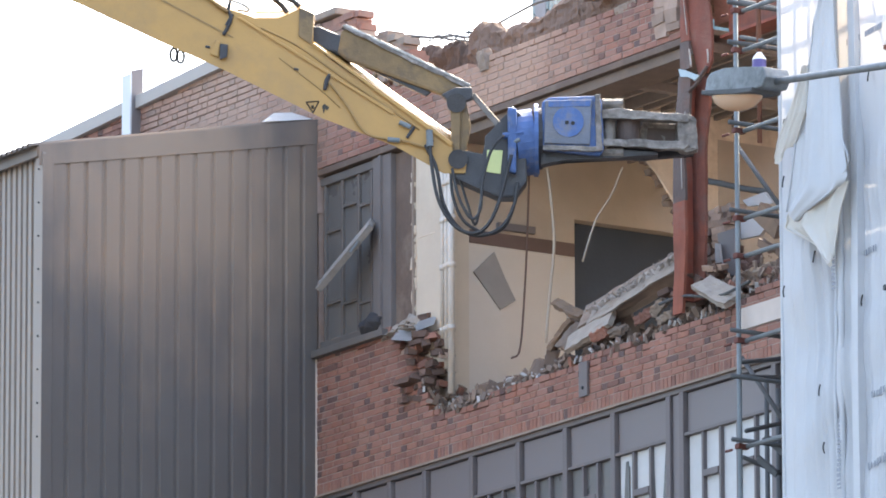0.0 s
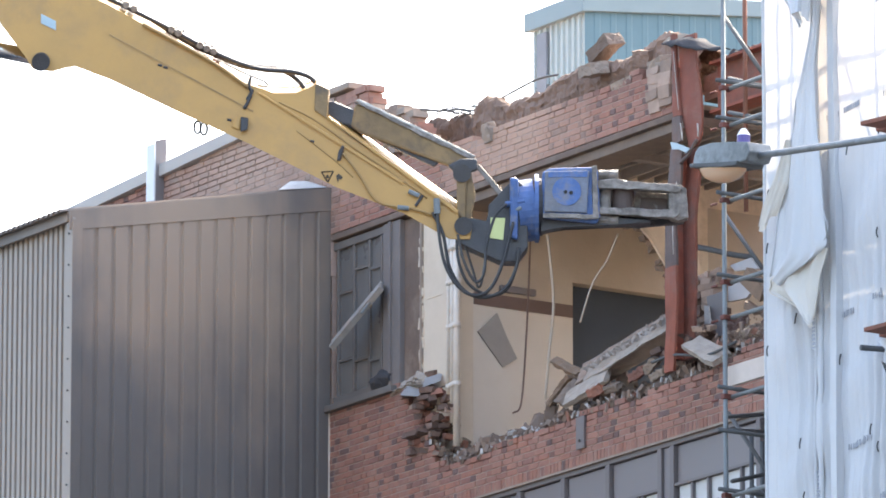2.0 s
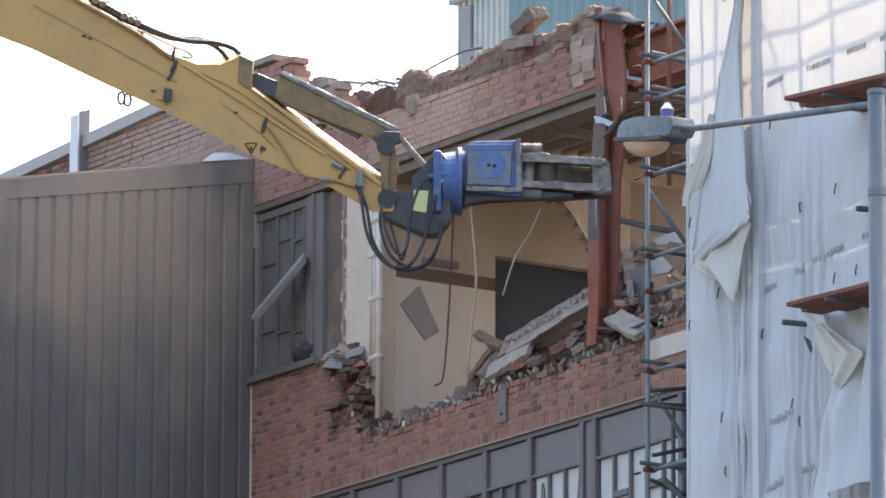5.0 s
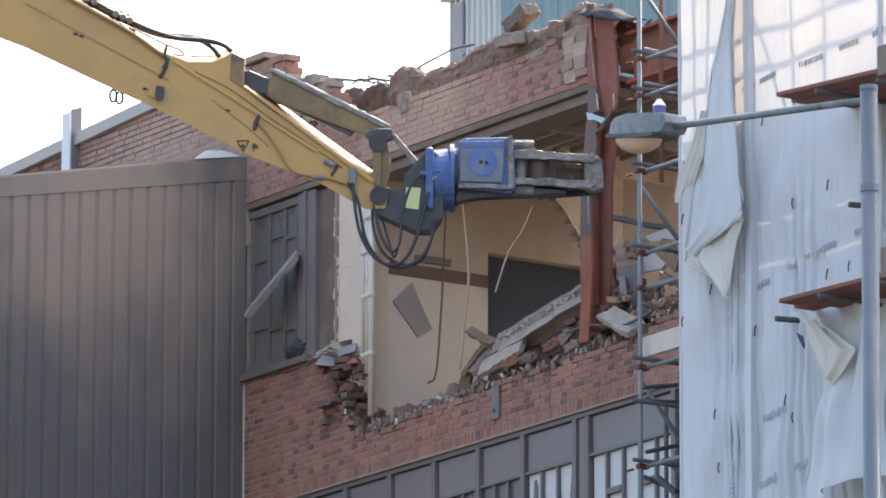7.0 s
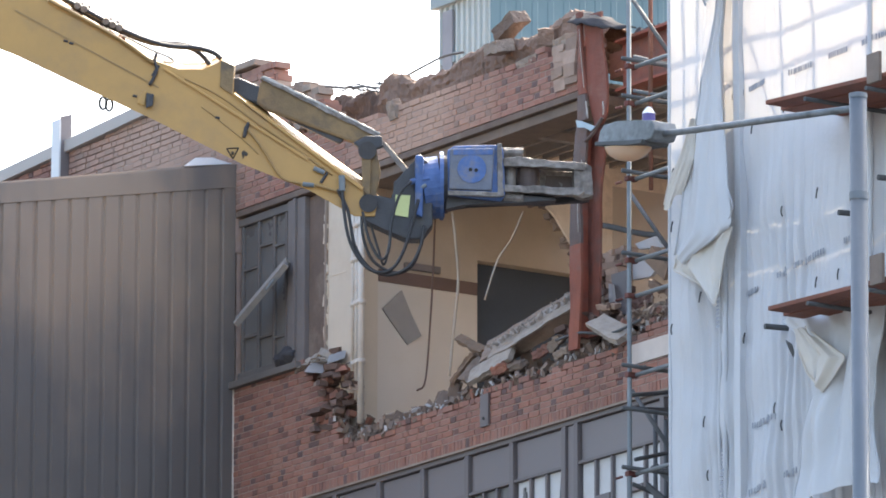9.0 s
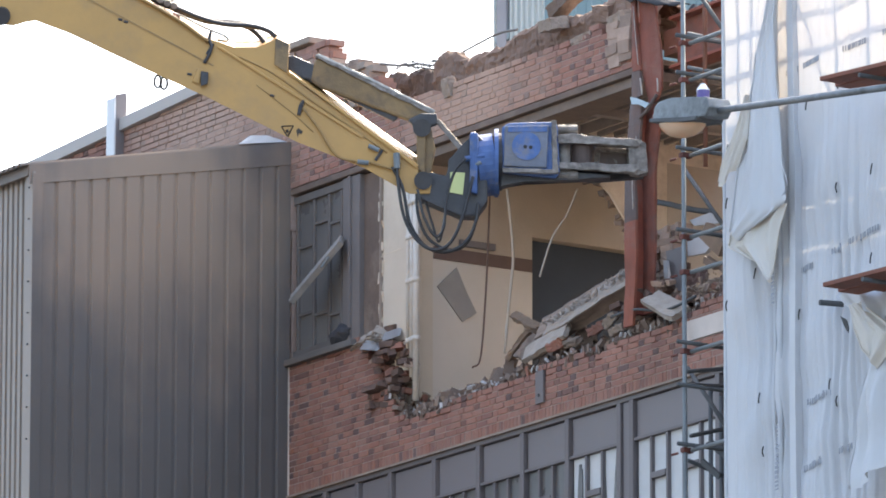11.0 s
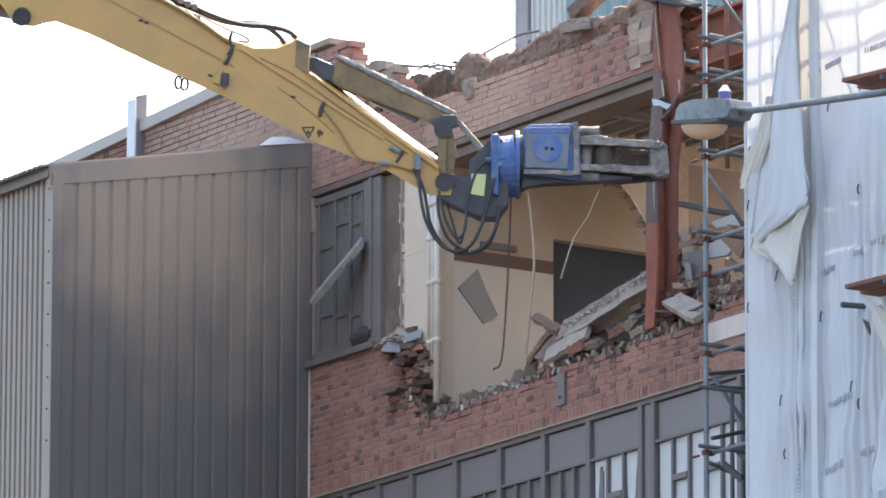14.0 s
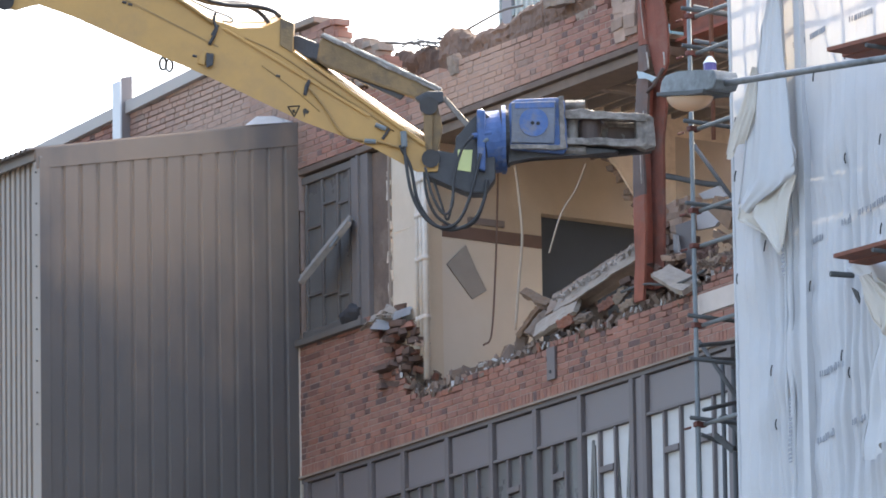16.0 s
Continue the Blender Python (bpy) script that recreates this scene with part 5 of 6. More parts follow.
for X, Z in ((7.58, 20.07), (8.82, 20.24), (9.23, 19.40), (9.82, 19.45), (9.78, 18.65), (10.11, 18.66), (8.05, 18.83), (7.57, 18.62), (8.61, 18.36), (9.12, 17.63), (8.08, 17.68), (8.09, 17.19), (9.24, 17.45), (9.95, 17.59), (7.58, 19.57), (9.30, 20.34)):
    bm = tube(bmesh.new(), [(X, sheet_y(X, Z) - 0.03, Z + 0.05), (X + 0.01, sheet_y(X, Z) - 0.05, Z), (X + g.uniform(-.02, .03), sheet_y(X, Z) - 0.05, Z - 0.05)], 0.007, 5, 4)
    part("tie", bm, M_TIE, sheeting, "black cable tie")
for x0, r in ((8.36, 0.026), (8.25, 0.018), (10.62, 0.024)):
    part("seam_roll", tube(bmesh.new(), [(x0 + 0.012 * math.sin(z * 2.1), sheet_y(x0, z) - 0.015, z) for z in (12, 14, 15.5, 16.6, 17.5, 18.4, 19.3, 20.2, 21.1, 22, 24)], r, 8, 5), M_SHEET, sheeting, "rolled vertical seam", smooth=True)
# loose torn flaps
def flap(name, left, right, z0, z1, y, label, seed, material=M_FLAP, bulge=0.25, ripple=1.0):
    """Hanging torn sheet between the x of its left and right edges, given as (z, x) lines."""
    bm = bmesh.new()
    nz, nx = 50, 30
    rows = []
    for j in range(nz + 1):
        z = z0 + (z1 - z0) * j / nz
        a, b = between(left, z), between(right, z)
        row = []
        for i in range(nx + 1):
            u = i / nx
            x = a + (b - a) * u
            row.append(bm.verts.new((x, y - bulge * math.sin(u * 3.14) * (0.4 + 0.6 * (z1 - z) / (z1 - z0)) + ripple * (0.05 * math.sin(u * 13 + z * 1.2 + seed) + 0.025 * math.sin(u * 29 - z * 2) + 0.05 * noise.noise((x * 5, seed, z * 2.5))), z + 0.06 * math.sin(u * 5 + seed) * (1 - j / nz))))
        rows.append(row)
    for p, q in zip(rows, rows[1:]):
        for i in range(nx):
            bm.faces.new((p[i], p[i + 1], q[i + 1], q[i]))
    hems = [[rows[j][i].co.copy() + Vector((0, -0.006, 0)) for j in range(0, nz + 1, 5)] for i in (0, nx)]
    ob = thing(name, label, "sheeting")
    part("sheet", bm, material, ob, smooth=True)
    for h in hems:
        part("hem", tube(bmesh.new(), h, 0.009, 6, 4), material, ob, "rolled torn hem", smooth=True)
    return ob


def edge_line(*pts):
    return sorted((z, x) for x, z in pts)


flap("torn_flap", edge_line((8.50, 21.9), (8.42, 21.32), (8.32, 21.05), (8.19, 20.82), (8.14, 20.56), (8.05, 20.28), (7.98, 20.0), (7.93, 19.7), (7.85, 19.4), (7.80, 19.2)), edge_line((8.56, 21.9), (8.47, 21.02), (8.49, 20.54), (8.53, 20.27), (8.57, 19.95), (8.61, 19.64), (8.67, 19.38), (8.45, 19.31), (8.0, 19.21)), 19.2, 21.9, -1.86, "white torn sheeting hanging in a long fold", 1, M_SHEET, 0.05, 0.3)
flap("torn_flap", edge_line((8.10, 20.45), (7.87, 20.10), (7.73, 19.91), (7.66, 19.73)), edge_line((8.15, 20.45), (8.10, 20.05), (7.98, 19.81), (7.92, 19.73)), 19.73, 20.45, -1.9, "narrow cream tongue of torn sheeting", 3, M_FLAP, 0.04, 0.3)
flap("torn_flap", edge_line((8.3, 19.36), (7.79, 19.25), (7.75, 19.10), (8.10, 18.91), (8.41, 18.72)), edge_line((8.64, 19.36), (8.54, 19.16), (8.46, 18.87), (8.43, 18.72)), 18.72, 19.36, -1.84, "cream underside of the folded torn sheeting", 2, M_FLAP, 0.05, 0.3)
flap("torn_flap", edge_line((7.8, 22.1), (8.1, 21.85), (8.38, 21.5)), edge_line((8.75, 22.1), (8.6, 21.75), (8.5, 21.5)), 21.5, 22.1, -1.92, "white sheeting gathered into a knot", 5, M_SHEET, 0.1)
flap("torn_flap", edge_line((9.75, 16.74), (9.82, 17.24), (9.95, 17.77), (9.70, 18.12), (9.38, 18.39)), edge_line((10.94, 16.55), (10.78, 17.32), (10.83, 17.62), (10.96, 17.90), (10.96, 18.20)), 16.6, 18.36, -1.9, "loose white sheeting bulging under the boards", 4, M_SHEET, 0.2)
flap("torn_flap", edge_line((9.9, 18.16), (9.95, 17.95), (10.05, 17.75), (10.25, 17.59)), edge_line((10.05, 18.16), (10.64, 17.82), (10.45, 17.68), (10.29, 17.59)), 17.59, 18.16, -2.06, "cream corner of torn sheeting turned outwards", 6, M_FLAP, 0.06, 0.3)
# upright overlap of two sheets, and a small tear
for px1 in (8.61,):
    bm = bmesh.new()
    edge = [(px1 + 0.012 * math.sin(z * 1.7), z) for z in [12 + 0.6 * k for k in range(21)]]
    for y in (sheet_y(px1, 18) - 0.06, sheet_y(px1, 18) + 0.02):
        for (xa, za), (xb, zb) in zip(edge, edge[1:]):
            bm.faces.new([bm.verts.new(p) for p in ((xa - 0.09, y, za), (xa, y, za), (xb, y, zb), (xb - 0.09, y, zb))])
    y0, y1 = sheet_y(px1, 18) - 0.06, sheet_y(px1, 18) + 0.02
    for (xa, za), (xb, zb) in zip(edge, edge[1:]):
        bm.faces.new([bm.verts.new(p) for p in ((xa, y0, za), (xa, y1, za), (xb, y1, zb), (xb, y0, zb))])
    bmesh.ops.remove_doubles(bm, verts=bm.verts[:], dist=0.0005)
    part("overlap", bm, M_SHEET, sheeting, "overlapping sheet edge")
part("tear", prism(bmesh.new(), [(9.61, 18.13), (9.70, 18.08), (9.73, 18.00), (9.72, 17.96), (9.66, 18.04)], facing, (-1.96, -1.95)), M_TIE, sheeting, "dark tear in the sheeting")
for (x, z), (x1, z1) in (((10.11, 20.13), (11.73, 19.97)), ((10.13, 18.27), (11.75, 18.18))):
    fan = thing("bracket_boards", "red-stained boards projecting on scaffold tubes", "board", group="projecting boards")
    for k in range(4):
        a = x + (0.0, -0.1, 0.12, 0.02)[k]
        part("board", prism(bmesh.new(), [(a, z - 0.038), (a, z), (x1 + 0.6, z1 + 0.02), (x1 + 0.6, z1 - 0.018)], facing, (-2.52 + k * 0.235, -2.3 + k * 0.235), 0.004), M_BOARD, fan)
    for o in (0.7, 1.6):
        part("tube", rod(bmesh.new(), (x + o, -2.6, z - 0.07 + (z1 - z) * o / (x1 - x)), (x + o, -0.4, z - 0.07 + (z1 - z) * o / (x1 - x)), 0.0205, 10), M_TUBE_D, fan)
    part("toe_board", B(x1 - 0.06, x1 + 0.12, -2.56, -2.53, z1 - 0.02, z1 + 0.24), M_WOODD, fan, "upright end board")
for P in ((9.29, -1.90, 18.32), (10.41, -1.90, 19.14), (10.49, -1.90, 17.38), (11.00, -1.90, 19.34)):
    solo("tube_stub", rod(bmesh.new(), (P[0] - 0.02, P[1] - 0.04, P[2]), (P[0] + 0.1, P[1] + 0.5, P[2]), 0.0265, 12), M_TUBE_D, "scaffold tube end poking through the sheeting", "tube", group="tube ends")

# ---- street lamp ----
lamp = thing("street_lamp", "grey street lamp with amber bowl on a bracket arm", "street lamp", (15.56, -5.5, 8))
part("post", rod(bmesh.new(), (15.56, -5.5, 8), (15.56, -5.5, 18.62), 0.071, 20), M_POST, lamp, smooth=True)
part("post_cap", rod(bmesh.new(), (15.56, -5.5, 18.62), (15.56, -5.5, 18.66), 0.075, 20), M_POST, lamp)
part("collar", rod(bmesh.new(), (15.56, -5.5, 17.78), (15.56, -5.5, 17.84), 0.077, 20), M_POST, lamp)
part("arm", rod(bmesh.new(), (15.5, -5.5, 18.55), (12.75, -5.5, 18.885), 0.030, 14), M_LAMP, lamp, "grey bracket arm", smooth=True)
hd = part("head", prism(bmesh.new(), [(12.02, 18.95), (12.05, 19.04), (12.11, 19.08), (12.3, 19.075), (12.62, 19.02), (12.82, 18.98), (12.86, 18.89), (12.80, 18.82), (12.56, 18.84), (12.05, 18.93)], facing, (-5.62, -5.38), 0.016), M_LAMP, lamp, "weathered grey cast head")
part("rim", prism(bmesh.new(), [(12.0, 18.92), (12.0, 18.955), (12.45, 18.875), (12.7, 18.84), (12.68, 18.805), (12.45, 18.835)], facing, (-5.64, -5.36), 0.01), M_TUBE_D, hd)
bm = bmesh.new()
bmesh.ops.create_uvsphere(bm, u_segments=24, v_segments=12, radius=1, matrix=Matrix.Translation((12.30, -5.5, 18.885)) @ Euler((0, 0.17, 0)).to_matrix().to_4x4() @ Matrix.Diagonal((0.31, 0.125, 0.14, 1)))
bmesh.ops.bisect_plane(bm, geom=bm.verts[:] + bm.edges[:] + bm.faces[:], plane_co=(12.31, -5.5, 18.885), plane_no=(0.17, 0, 1), clear_outer=True)
part("bowl", bm, M_BOWL, hd, "amber translucent bowl", smooth=True)
part("photocell", rod(bmesh.new(), (12.60, -5.5, 18.99), (12.60, -5.5, 19.09), 0.055, 14), M_CELL, hd, "violet photocell")
part("photocell_cap", rod(bmesh.new(), (12.60, -5.5, 19.09), (12.60, -5.5, 19.15), 0.06, 14, 0.02), M_WHITE, hd, "white cap")

# ---- demolition machine arm ----
AO = Vector((4.141, -2.821, 20.240))
ART = Vector((math.sin(radians(33)), math.cos(radians(33)), 0))
AOUT = Vector((math.cos(radians(33)), -math.sin(radians(33)), 0))


ROLL = [0.38]   # how far the arm leans over towards the street


def arm(u, v, w):
    return AO + ART * u + Vector((0, 0, v + (0.22 - w) * ROLL[0])) + AOUT * w


BASE = arm(-11.5, 8 - AO.z, 0)
machine = thing("demolition_excavator", "yellow high-reach excavator with blue crushing jaw", "excavator", BASE)


def plate(name, pts, w0, w1, material, parent, label="", bevel=0.012):
    return part(name, prism(bmesh.new(), pts, arm, (w0, w1), bevel), material, parent, label)


def battered(name, pts, w0, w1, material, parent, label="", bevel=0.012, chip=0.011):
    """A thick steel piece whose faces and edges are knocked and chipped."""
    bm = prism(bmesh.new(), pts, arm, (w0, w1), bevel)
    bmesh.ops.triangulate(bm, faces=[f for f in bm.faces if len(f.verts) > 4])
    for k in range(4):
        long_edges = [e for e in bm.edges if e.calc_length() > 0.07]
        if not long_edges:
            break
        bmesh.ops.subdivide_edges(bm, edges=long_edges, cuts=1)
        bmesh.ops.triangulate(bm, faces=[f for f in bm.faces if len(f.verts) > 4])
    for v in bm.verts:
        v.co += noise.noise_vector(v.co * 11) * chip + noise.noise_vector(v.co * 31) * chip * 0.7
    return part(name, bm, material, parent, label)


stick = plate("stick", [(-5.072, 2.986), (-4.055, 2.495), (-3.307, 2.157), (-2.933, 1.939), (-2.507, 1.689), (-2.001, 1.391), (-1.762, 1.293), (-1.550, 1.294), (-1.434, 1.343), (-1.360, 1.404), (-1.243, 1.344), (-1.263, 1.055), (-1.071, 0.909), (-0.053, 0.173), (0.095, 0.044), (0.074, -0.097), (-0.116, -0.098), (-0.539, 0.150), (-1.174, 0.403), (-2.022, 0.835), (-2.660, 1.132), (-3.298, 1.441), (-3.618, 1.576), (-3.829, 1.510), (-4.015, 1.537), (-4.096, 1.673), (-4.367, 2.055), (-5.118, 2.546)], -0.24, 0.24, M_YEL, machine, "dusty yellow boom arm")
plate("top_flange", [(-1.257, 1.066), (-1.242, 1.082), (-0.032, 0.184), (-0.053, 0.157)], -0.27, 0.27, M_YEL, stick, "", 0.003)
plate("side_rib", [(-1.910, 1.309), (-1.878, 1.309), (-0.540, 0.459), (-0.561, 0.437)], 0.24, 0.262, M_YEL, stick, "", 0.004)
plate("seam", [(-3.304, 1.862), (-3.293, 1.873), (-1.946, 1.135), (-1.956, 1.124)], 0.24, 0.246, M_YELSEAM, stick, "", 0.0)
part("pin", rod(bmesh.new(), arm(*(-3.936, 1.608), -0.29), arm(*(-3.936, 1.608), 0.29), 0.085, 20), M_BLACK, stick, "black pivot pin")
part("ram_rod", rod(bmesh.new(), arm(*(-3.947, 1.608), 0), arm(*(-5.052, 1.834), 0), 0.075, 16), M_CHROME, machine, "chrome ram rod", smooth=True)
plate("boss_plate", [(-2.067, 1.080), (-1.993, 1.069), (-2.002, 0.960), (-2.066, 0.938)], 0.24, 0.30, M_BLACK, stick, "black bracket block")
plate("boss_plate", [(-2.151, 0.981), (-2.099, 1.112), (-2.056, 1.096), (-2.076, 0.954)], 0.24, 0.262, M_YEL, stick)
for q in ((-2.473, 0.958), (-2.415, 0.942)):
    bm = bmesh.new()
    n = 12
    for k in range(n):
        a, b = 6.2832 * k / n, 6.2832 * (k + 1) / n
        rod(bm, arm(q[0] + 0.032 * math.cos(a), q[1] + 0.06 * math.sin(a), 0.1), arm(q[0] + 0.032 * math.cos(b), q[1] + 0.06 * math.sin(b), 0.1), 0.012, 6)
    part("lifting_eye", bm, M_TUBE_D, stick, "grey lifting eye")
for a, b in (((-1.149, 0.658), (-1.108, 0.800)), ((-0.434, 0.226), (-0.371, 0.324)), ((-2.010, 1.243), (-1.953, 1.342)), ((-0.207, 0.205), (-0.264, 0.151))):
    part("pipe_clamp", rod(bmesh.new(), arm(*a, 0.255), arm(*b, 0.255), 0.014, 8), M_BLACK, stick)
for a, b in (((-0.602, 0.215), (-0.497, 0.204)), ((-0.498, 0.367), (-0.402, 0.324))):
    part("hose_union", rod(bmesh.new(), arm(*a, 0.27), arm(*b, 0.27), 0.022, 10), M_STEEL, stick, "bright hose union")
for pts, r in ((((-1.112, 0.729), (-0.963, 0.528), (-0.803, 0.279), (-0.618, 0.215)), 0.012), (((-0.486, 0.204), (-0.407, 0.183), (-0.275, 0.140)), 0.013), (((-2.987, 1.972), (-2.507, 1.706), (-2.240, 1.543), (-2.001, 1.363)), 0.02)):
    part("pipe", tube(bmesh.new(), [arm(*p, 0.265) for p in pts], r, 6, 6), M_YELSEAM, stick, smooth=True)
plate("label", [(-3.94, 2.07), (-3.80, 2.0), (-3.80, 1.91), (-3.94, 1.98)], 0.24, 0.25, M_LABEL, stick, "small pale blue label", 0.002)
# warning print
bm = bmesh.new()
tri = ((-1.312, 0.549), (-1.201, 0.555), (-1.253, 0.451))
for p, q in zip(tri, tri[1:] + tri[:1]):
    rod(bm, arm(*p, 0.243), arm(*q, 0.243), 0.006, 4)
rod(bm, arm(*(-1.259, 0.517), 0.243), arm(*(-1.253, 0.489), 0.243), 0.012, 4)
part("warning_sign", bm, M_WARN, stick, "black outlined warning triangle")
part("warning_sign", prism(bmesh.new(), [(-1.174, 0.511), (-1.153, 0.533), (-1.111, 0.501), (-1.127, 0.474), (-1.148, 0.484), (-1.158, 0.441), (-1.169, 0.484)], arm, (0.2395, 0.245)), M_WARN, stick, "black pictogram")
# cables along the stick's back
for o in (0.0, 0.06, -0.06):
    part("hose", tube(bmesh.new(), [arm(*p, o * 2) for p in ((-4.056, 2.561), (-3.308, 2.212), (-2.881, 1.962), (-2.614, 1.787), (-2.347, 1.652), (-2.028, 1.527), (-1.710, 1.495), (-1.551, 1.408), (-1.433, 1.245), (-1.326, 1.082))] if o <= 0 else [arm(*p, o * 2) for p in ((-4.056, 2.577), (-2.881, 1.983), (-2.295, 1.668), (-1.923, 1.527), (-1.605, 1.496), (-1.445, 1.453), (-1.365, 1.387))], 0.024, 8, 6), M_HOSE, stick, "black hydraulic hose", smooth=True)
part("hose", tube(bmesh.new(), [arm(*p, 0.2) for p in ((-2.294, 1.624), (-2.028, 1.489), (-1.842, 1.408), (-1.826, 1.364), (-1.911, 1.375))], 0.012, 6, 6), M_WIRE, stick, "thin pale loop", smooth=True)
for a, b in (((-2.747, 1.896), (-2.614, 1.842)), ((-2.481, 1.755), (-2.316, 1.679))):
    part("clamp_block", rod(bmesh.new(), arm(*a, 0.0), arm(*b, 0.0), 0.05, 8), M_WORN, stick)
for a in ((-2.721, 1.885), (-2.657, 1.853), (-2.454, 1.733), (-2.390, 1.701), (-2.326, 1.674), (-3.148, 2.125), (-3.073, 2.087), (-3.628, 2.376)):
    part("hose_clamp", rod(bmesh.new(), arm(a[0], a[1] + 0.02, -0.16), arm(a[0], a[1] + 0.02, 0.16), 0.034, 8), M_WORN, stick, "worn hose clamp")
for q in ((-2.823, 1.579), (-2.770, 1.557), (-1.399, 0.848), (-2.172, 1.052)):
    part("bolt", rod(bmesh.new(), arm(q[0] - 0.02, q[1], 0.243), arm(q[0] + 0.02, q[1] - 0.01, 0.243), 0.012, 6), M_BLACK, stick)
part("weld_seam", tube(bmesh.new(), [arm(*p, 0.243) for p in ((-1.708, 1.217), (-1.390, 1.055), (-1.018, 0.784), (-0.646, 0.529), (-0.328, 0.297))], 0.008, 6, 4), M_YELSEAM, stick, smooth=True)
part("weld_seam", tube(bmesh.new(), [arm(*p, 0.243) for p in ((-1.547, 0.945), (-1.414, 0.842), (-1.175, 0.647), (-1.016, 0.496))], 0.005, 6, 4), M_YELSEAM, stick, smooth=True)
part("pipe_clamp", tube(bmesh.new(), [arm(*p, 0.26) for p in ((-1.975, 1.462), (-1.990, 1.385), (-1.968, 1.309), (-1.994, 1.232), (-2.036, 1.156))], 0.016, 6, 5), M_BLACK, stick, "dark pipe clamp", smooth=True)
part("pipe_clamp", tube(bmesh.new(), [arm(*p, 0.26) for p in ((-1.108, 0.800), (-1.139, 0.745), (-1.154, 0.658))], 0.013, 6, 5), M_BLACK, stick, "dark pipe clamp", smooth=True)
for q in ((-2.507, 1.667), (-2.411, 1.613), (-2.315, 1.570)):
    part("clamp_block", rod(bmesh.new(), arm(q[0] - 0.02, q[1], -0.12), arm(q[0] + 0.02, q[1], 0.12), 0.03, 8), M_COUPLER, stick, "rusty hose clamp")
# bucket ram
ROLL[0] = 0.22
ram = plate("ram_barrel", [(-1.010, 1.192), (-0.936, 1.209), (0.093, 0.695), (-0.118, 0.596), (-0.966, 0.920), (-1.045, 0.985)], -0.13, 0.13, M_YELDIRT, machine, "greasy yellow ram barrel", 0.03)
battered("guard", [(-1.010, 1.214), (-0.967, 1.230), (0.119, 0.690), (0.093, 0.662)], -0.15, 0.15, M_WORN, ram, "worn guard plate", 0.004)
plate("guard", [(-1.204, 1.050), (-1.168, 1.083), (-0.214, 0.640), (-0.266, 0.596)], -0.10, 0.10, M_BLACK, ram, "", 0.012)
plate("ram_eye", [(-1.311, 1.218), (-1.206, 1.230), (-0.967, 1.127), (-1.008, 0.985), (-1.284, 1.039)], -0.12, 0.12, M_BLACK, ram, "", 0.02)
plate("lug_face", [(-1.371, 1.398), (-1.243, 1.339), (-1.263, 1.055), (-1.380, 1.136)], -0.26, 0.26, M_YELDIRT, stick, "", 0.01)
# Sun glint along the guard top, built as a strip of brighter colour.
battered("guard_glint", [(-1.0, 1.236), (-0.965, 1.248), (-0.4, 0.972), (0.125, 0.703), (0.11, 0.692), (-0.41, 0.955)], -0.13, 0.152, M_SHINY, ram, "bright strip painting the guard's sunlit edge", 0.003, 0.004)
plate("ram_rod", [(-0.19, 0.63), (-0.17, 0.67), (0.06, 0.60), (0.04, 0.56)], -0.07, 0.07, M_BLACK, ram, "greasy ram rod", 0.02)
# links
link = plate("link", [(-0.055, 0.569), (0.072, 0.597), (0.126, 0.326), (0.063, -0.011), (-0.053, -0.000), (-0.033, 0.325)], -0.2, 0.2, M_YELDIRT, machine, "greasy yellow link", 0.02)
plate("link", [(-0.055, 0.499), (0.035, 0.499), (0.026, 0.043), (-0.048, 0.043)], 0.2, 0.24, M_YELDIRT, machine, "greasy yellow link face", 0.012)
plate("link_head", [(-0.139, 0.607), (-0.013, 0.673), (0.135, 0.673), (0.146, 0.570), (0.051, 0.532), (-0.086, 0.553)], -0.24, 0.24, M_BLACK, machine, "black greasy pin housing", 0.02)
part("pin", rod(bmesh.new(), arm(*(-0.002, 0.532), -0.27), arm(*(-0.002, 0.532), 0.27), 0.085, 18), M_BLACK, link)
part("pin", rod(bmesh.new(), arm(*(0.010, 0.027), -0.28), arm(*(0.010, 0.027), 0.28), 0.085, 18), M_BLACK, link)
plate("push_link", [(0.119, 0.597), (0.172, 0.614), (0.421, 0.327), (0.379, 0.283)], -0.18, -0.08, M_YELDIRT, machine, "", 0.008)
plate("push_link", [(0.119, 0.597), (0.156, 0.624), (0.40, 0.33), (0.36, 0.29)], 0.08, 0.18, M_WORN, machine, "", 0.008)
# crusher
ROLL[0] = 0.13
head = plate("crusher_mount", [(-0.053, 0.081), (0.095, 0.109), (0.243, 0.044), (0.242, 0.228), (0.410, 0.381), (0.484, 0.511), (0.601, 0.382), (0.612, -0.171), (0.507, -0.312), (0.359, -0.313), (0.175, -0.227), (-0.036, -0.135)], -0.22, 0.22, M_BLACK, machine, "black steel mounting head", 0.02)
plate("plate", [(0.263, 0.109), (0.401, 0.104), (0.380, -0.107), (0.259, -0.086)], 0.22, 0.23, M_DECAL, head, "pale yellow-green plate", 0.002)
plate("mount_collar", [(0.442, 0.490), (0.526, 0.479), (0.517, -0.117), (0.443, -0.085)], -0.3, 0.3, M_BLUE, head, "blue collar", 0.03)
bm = rod(bmesh.new(), arm(*(0.517, 0.186), 0), arm(*(0.685, 0.208), 0), 0.29, 28)
part("slew_ring", bm, M_BLUE, head, "blue slew ring")
part("slew_rim", rod(bmesh.new(), arm(*(0.675, 0.219), 0), arm(*(0.712, 0.219), 0), 0.32, 28), M_BLUE, head)
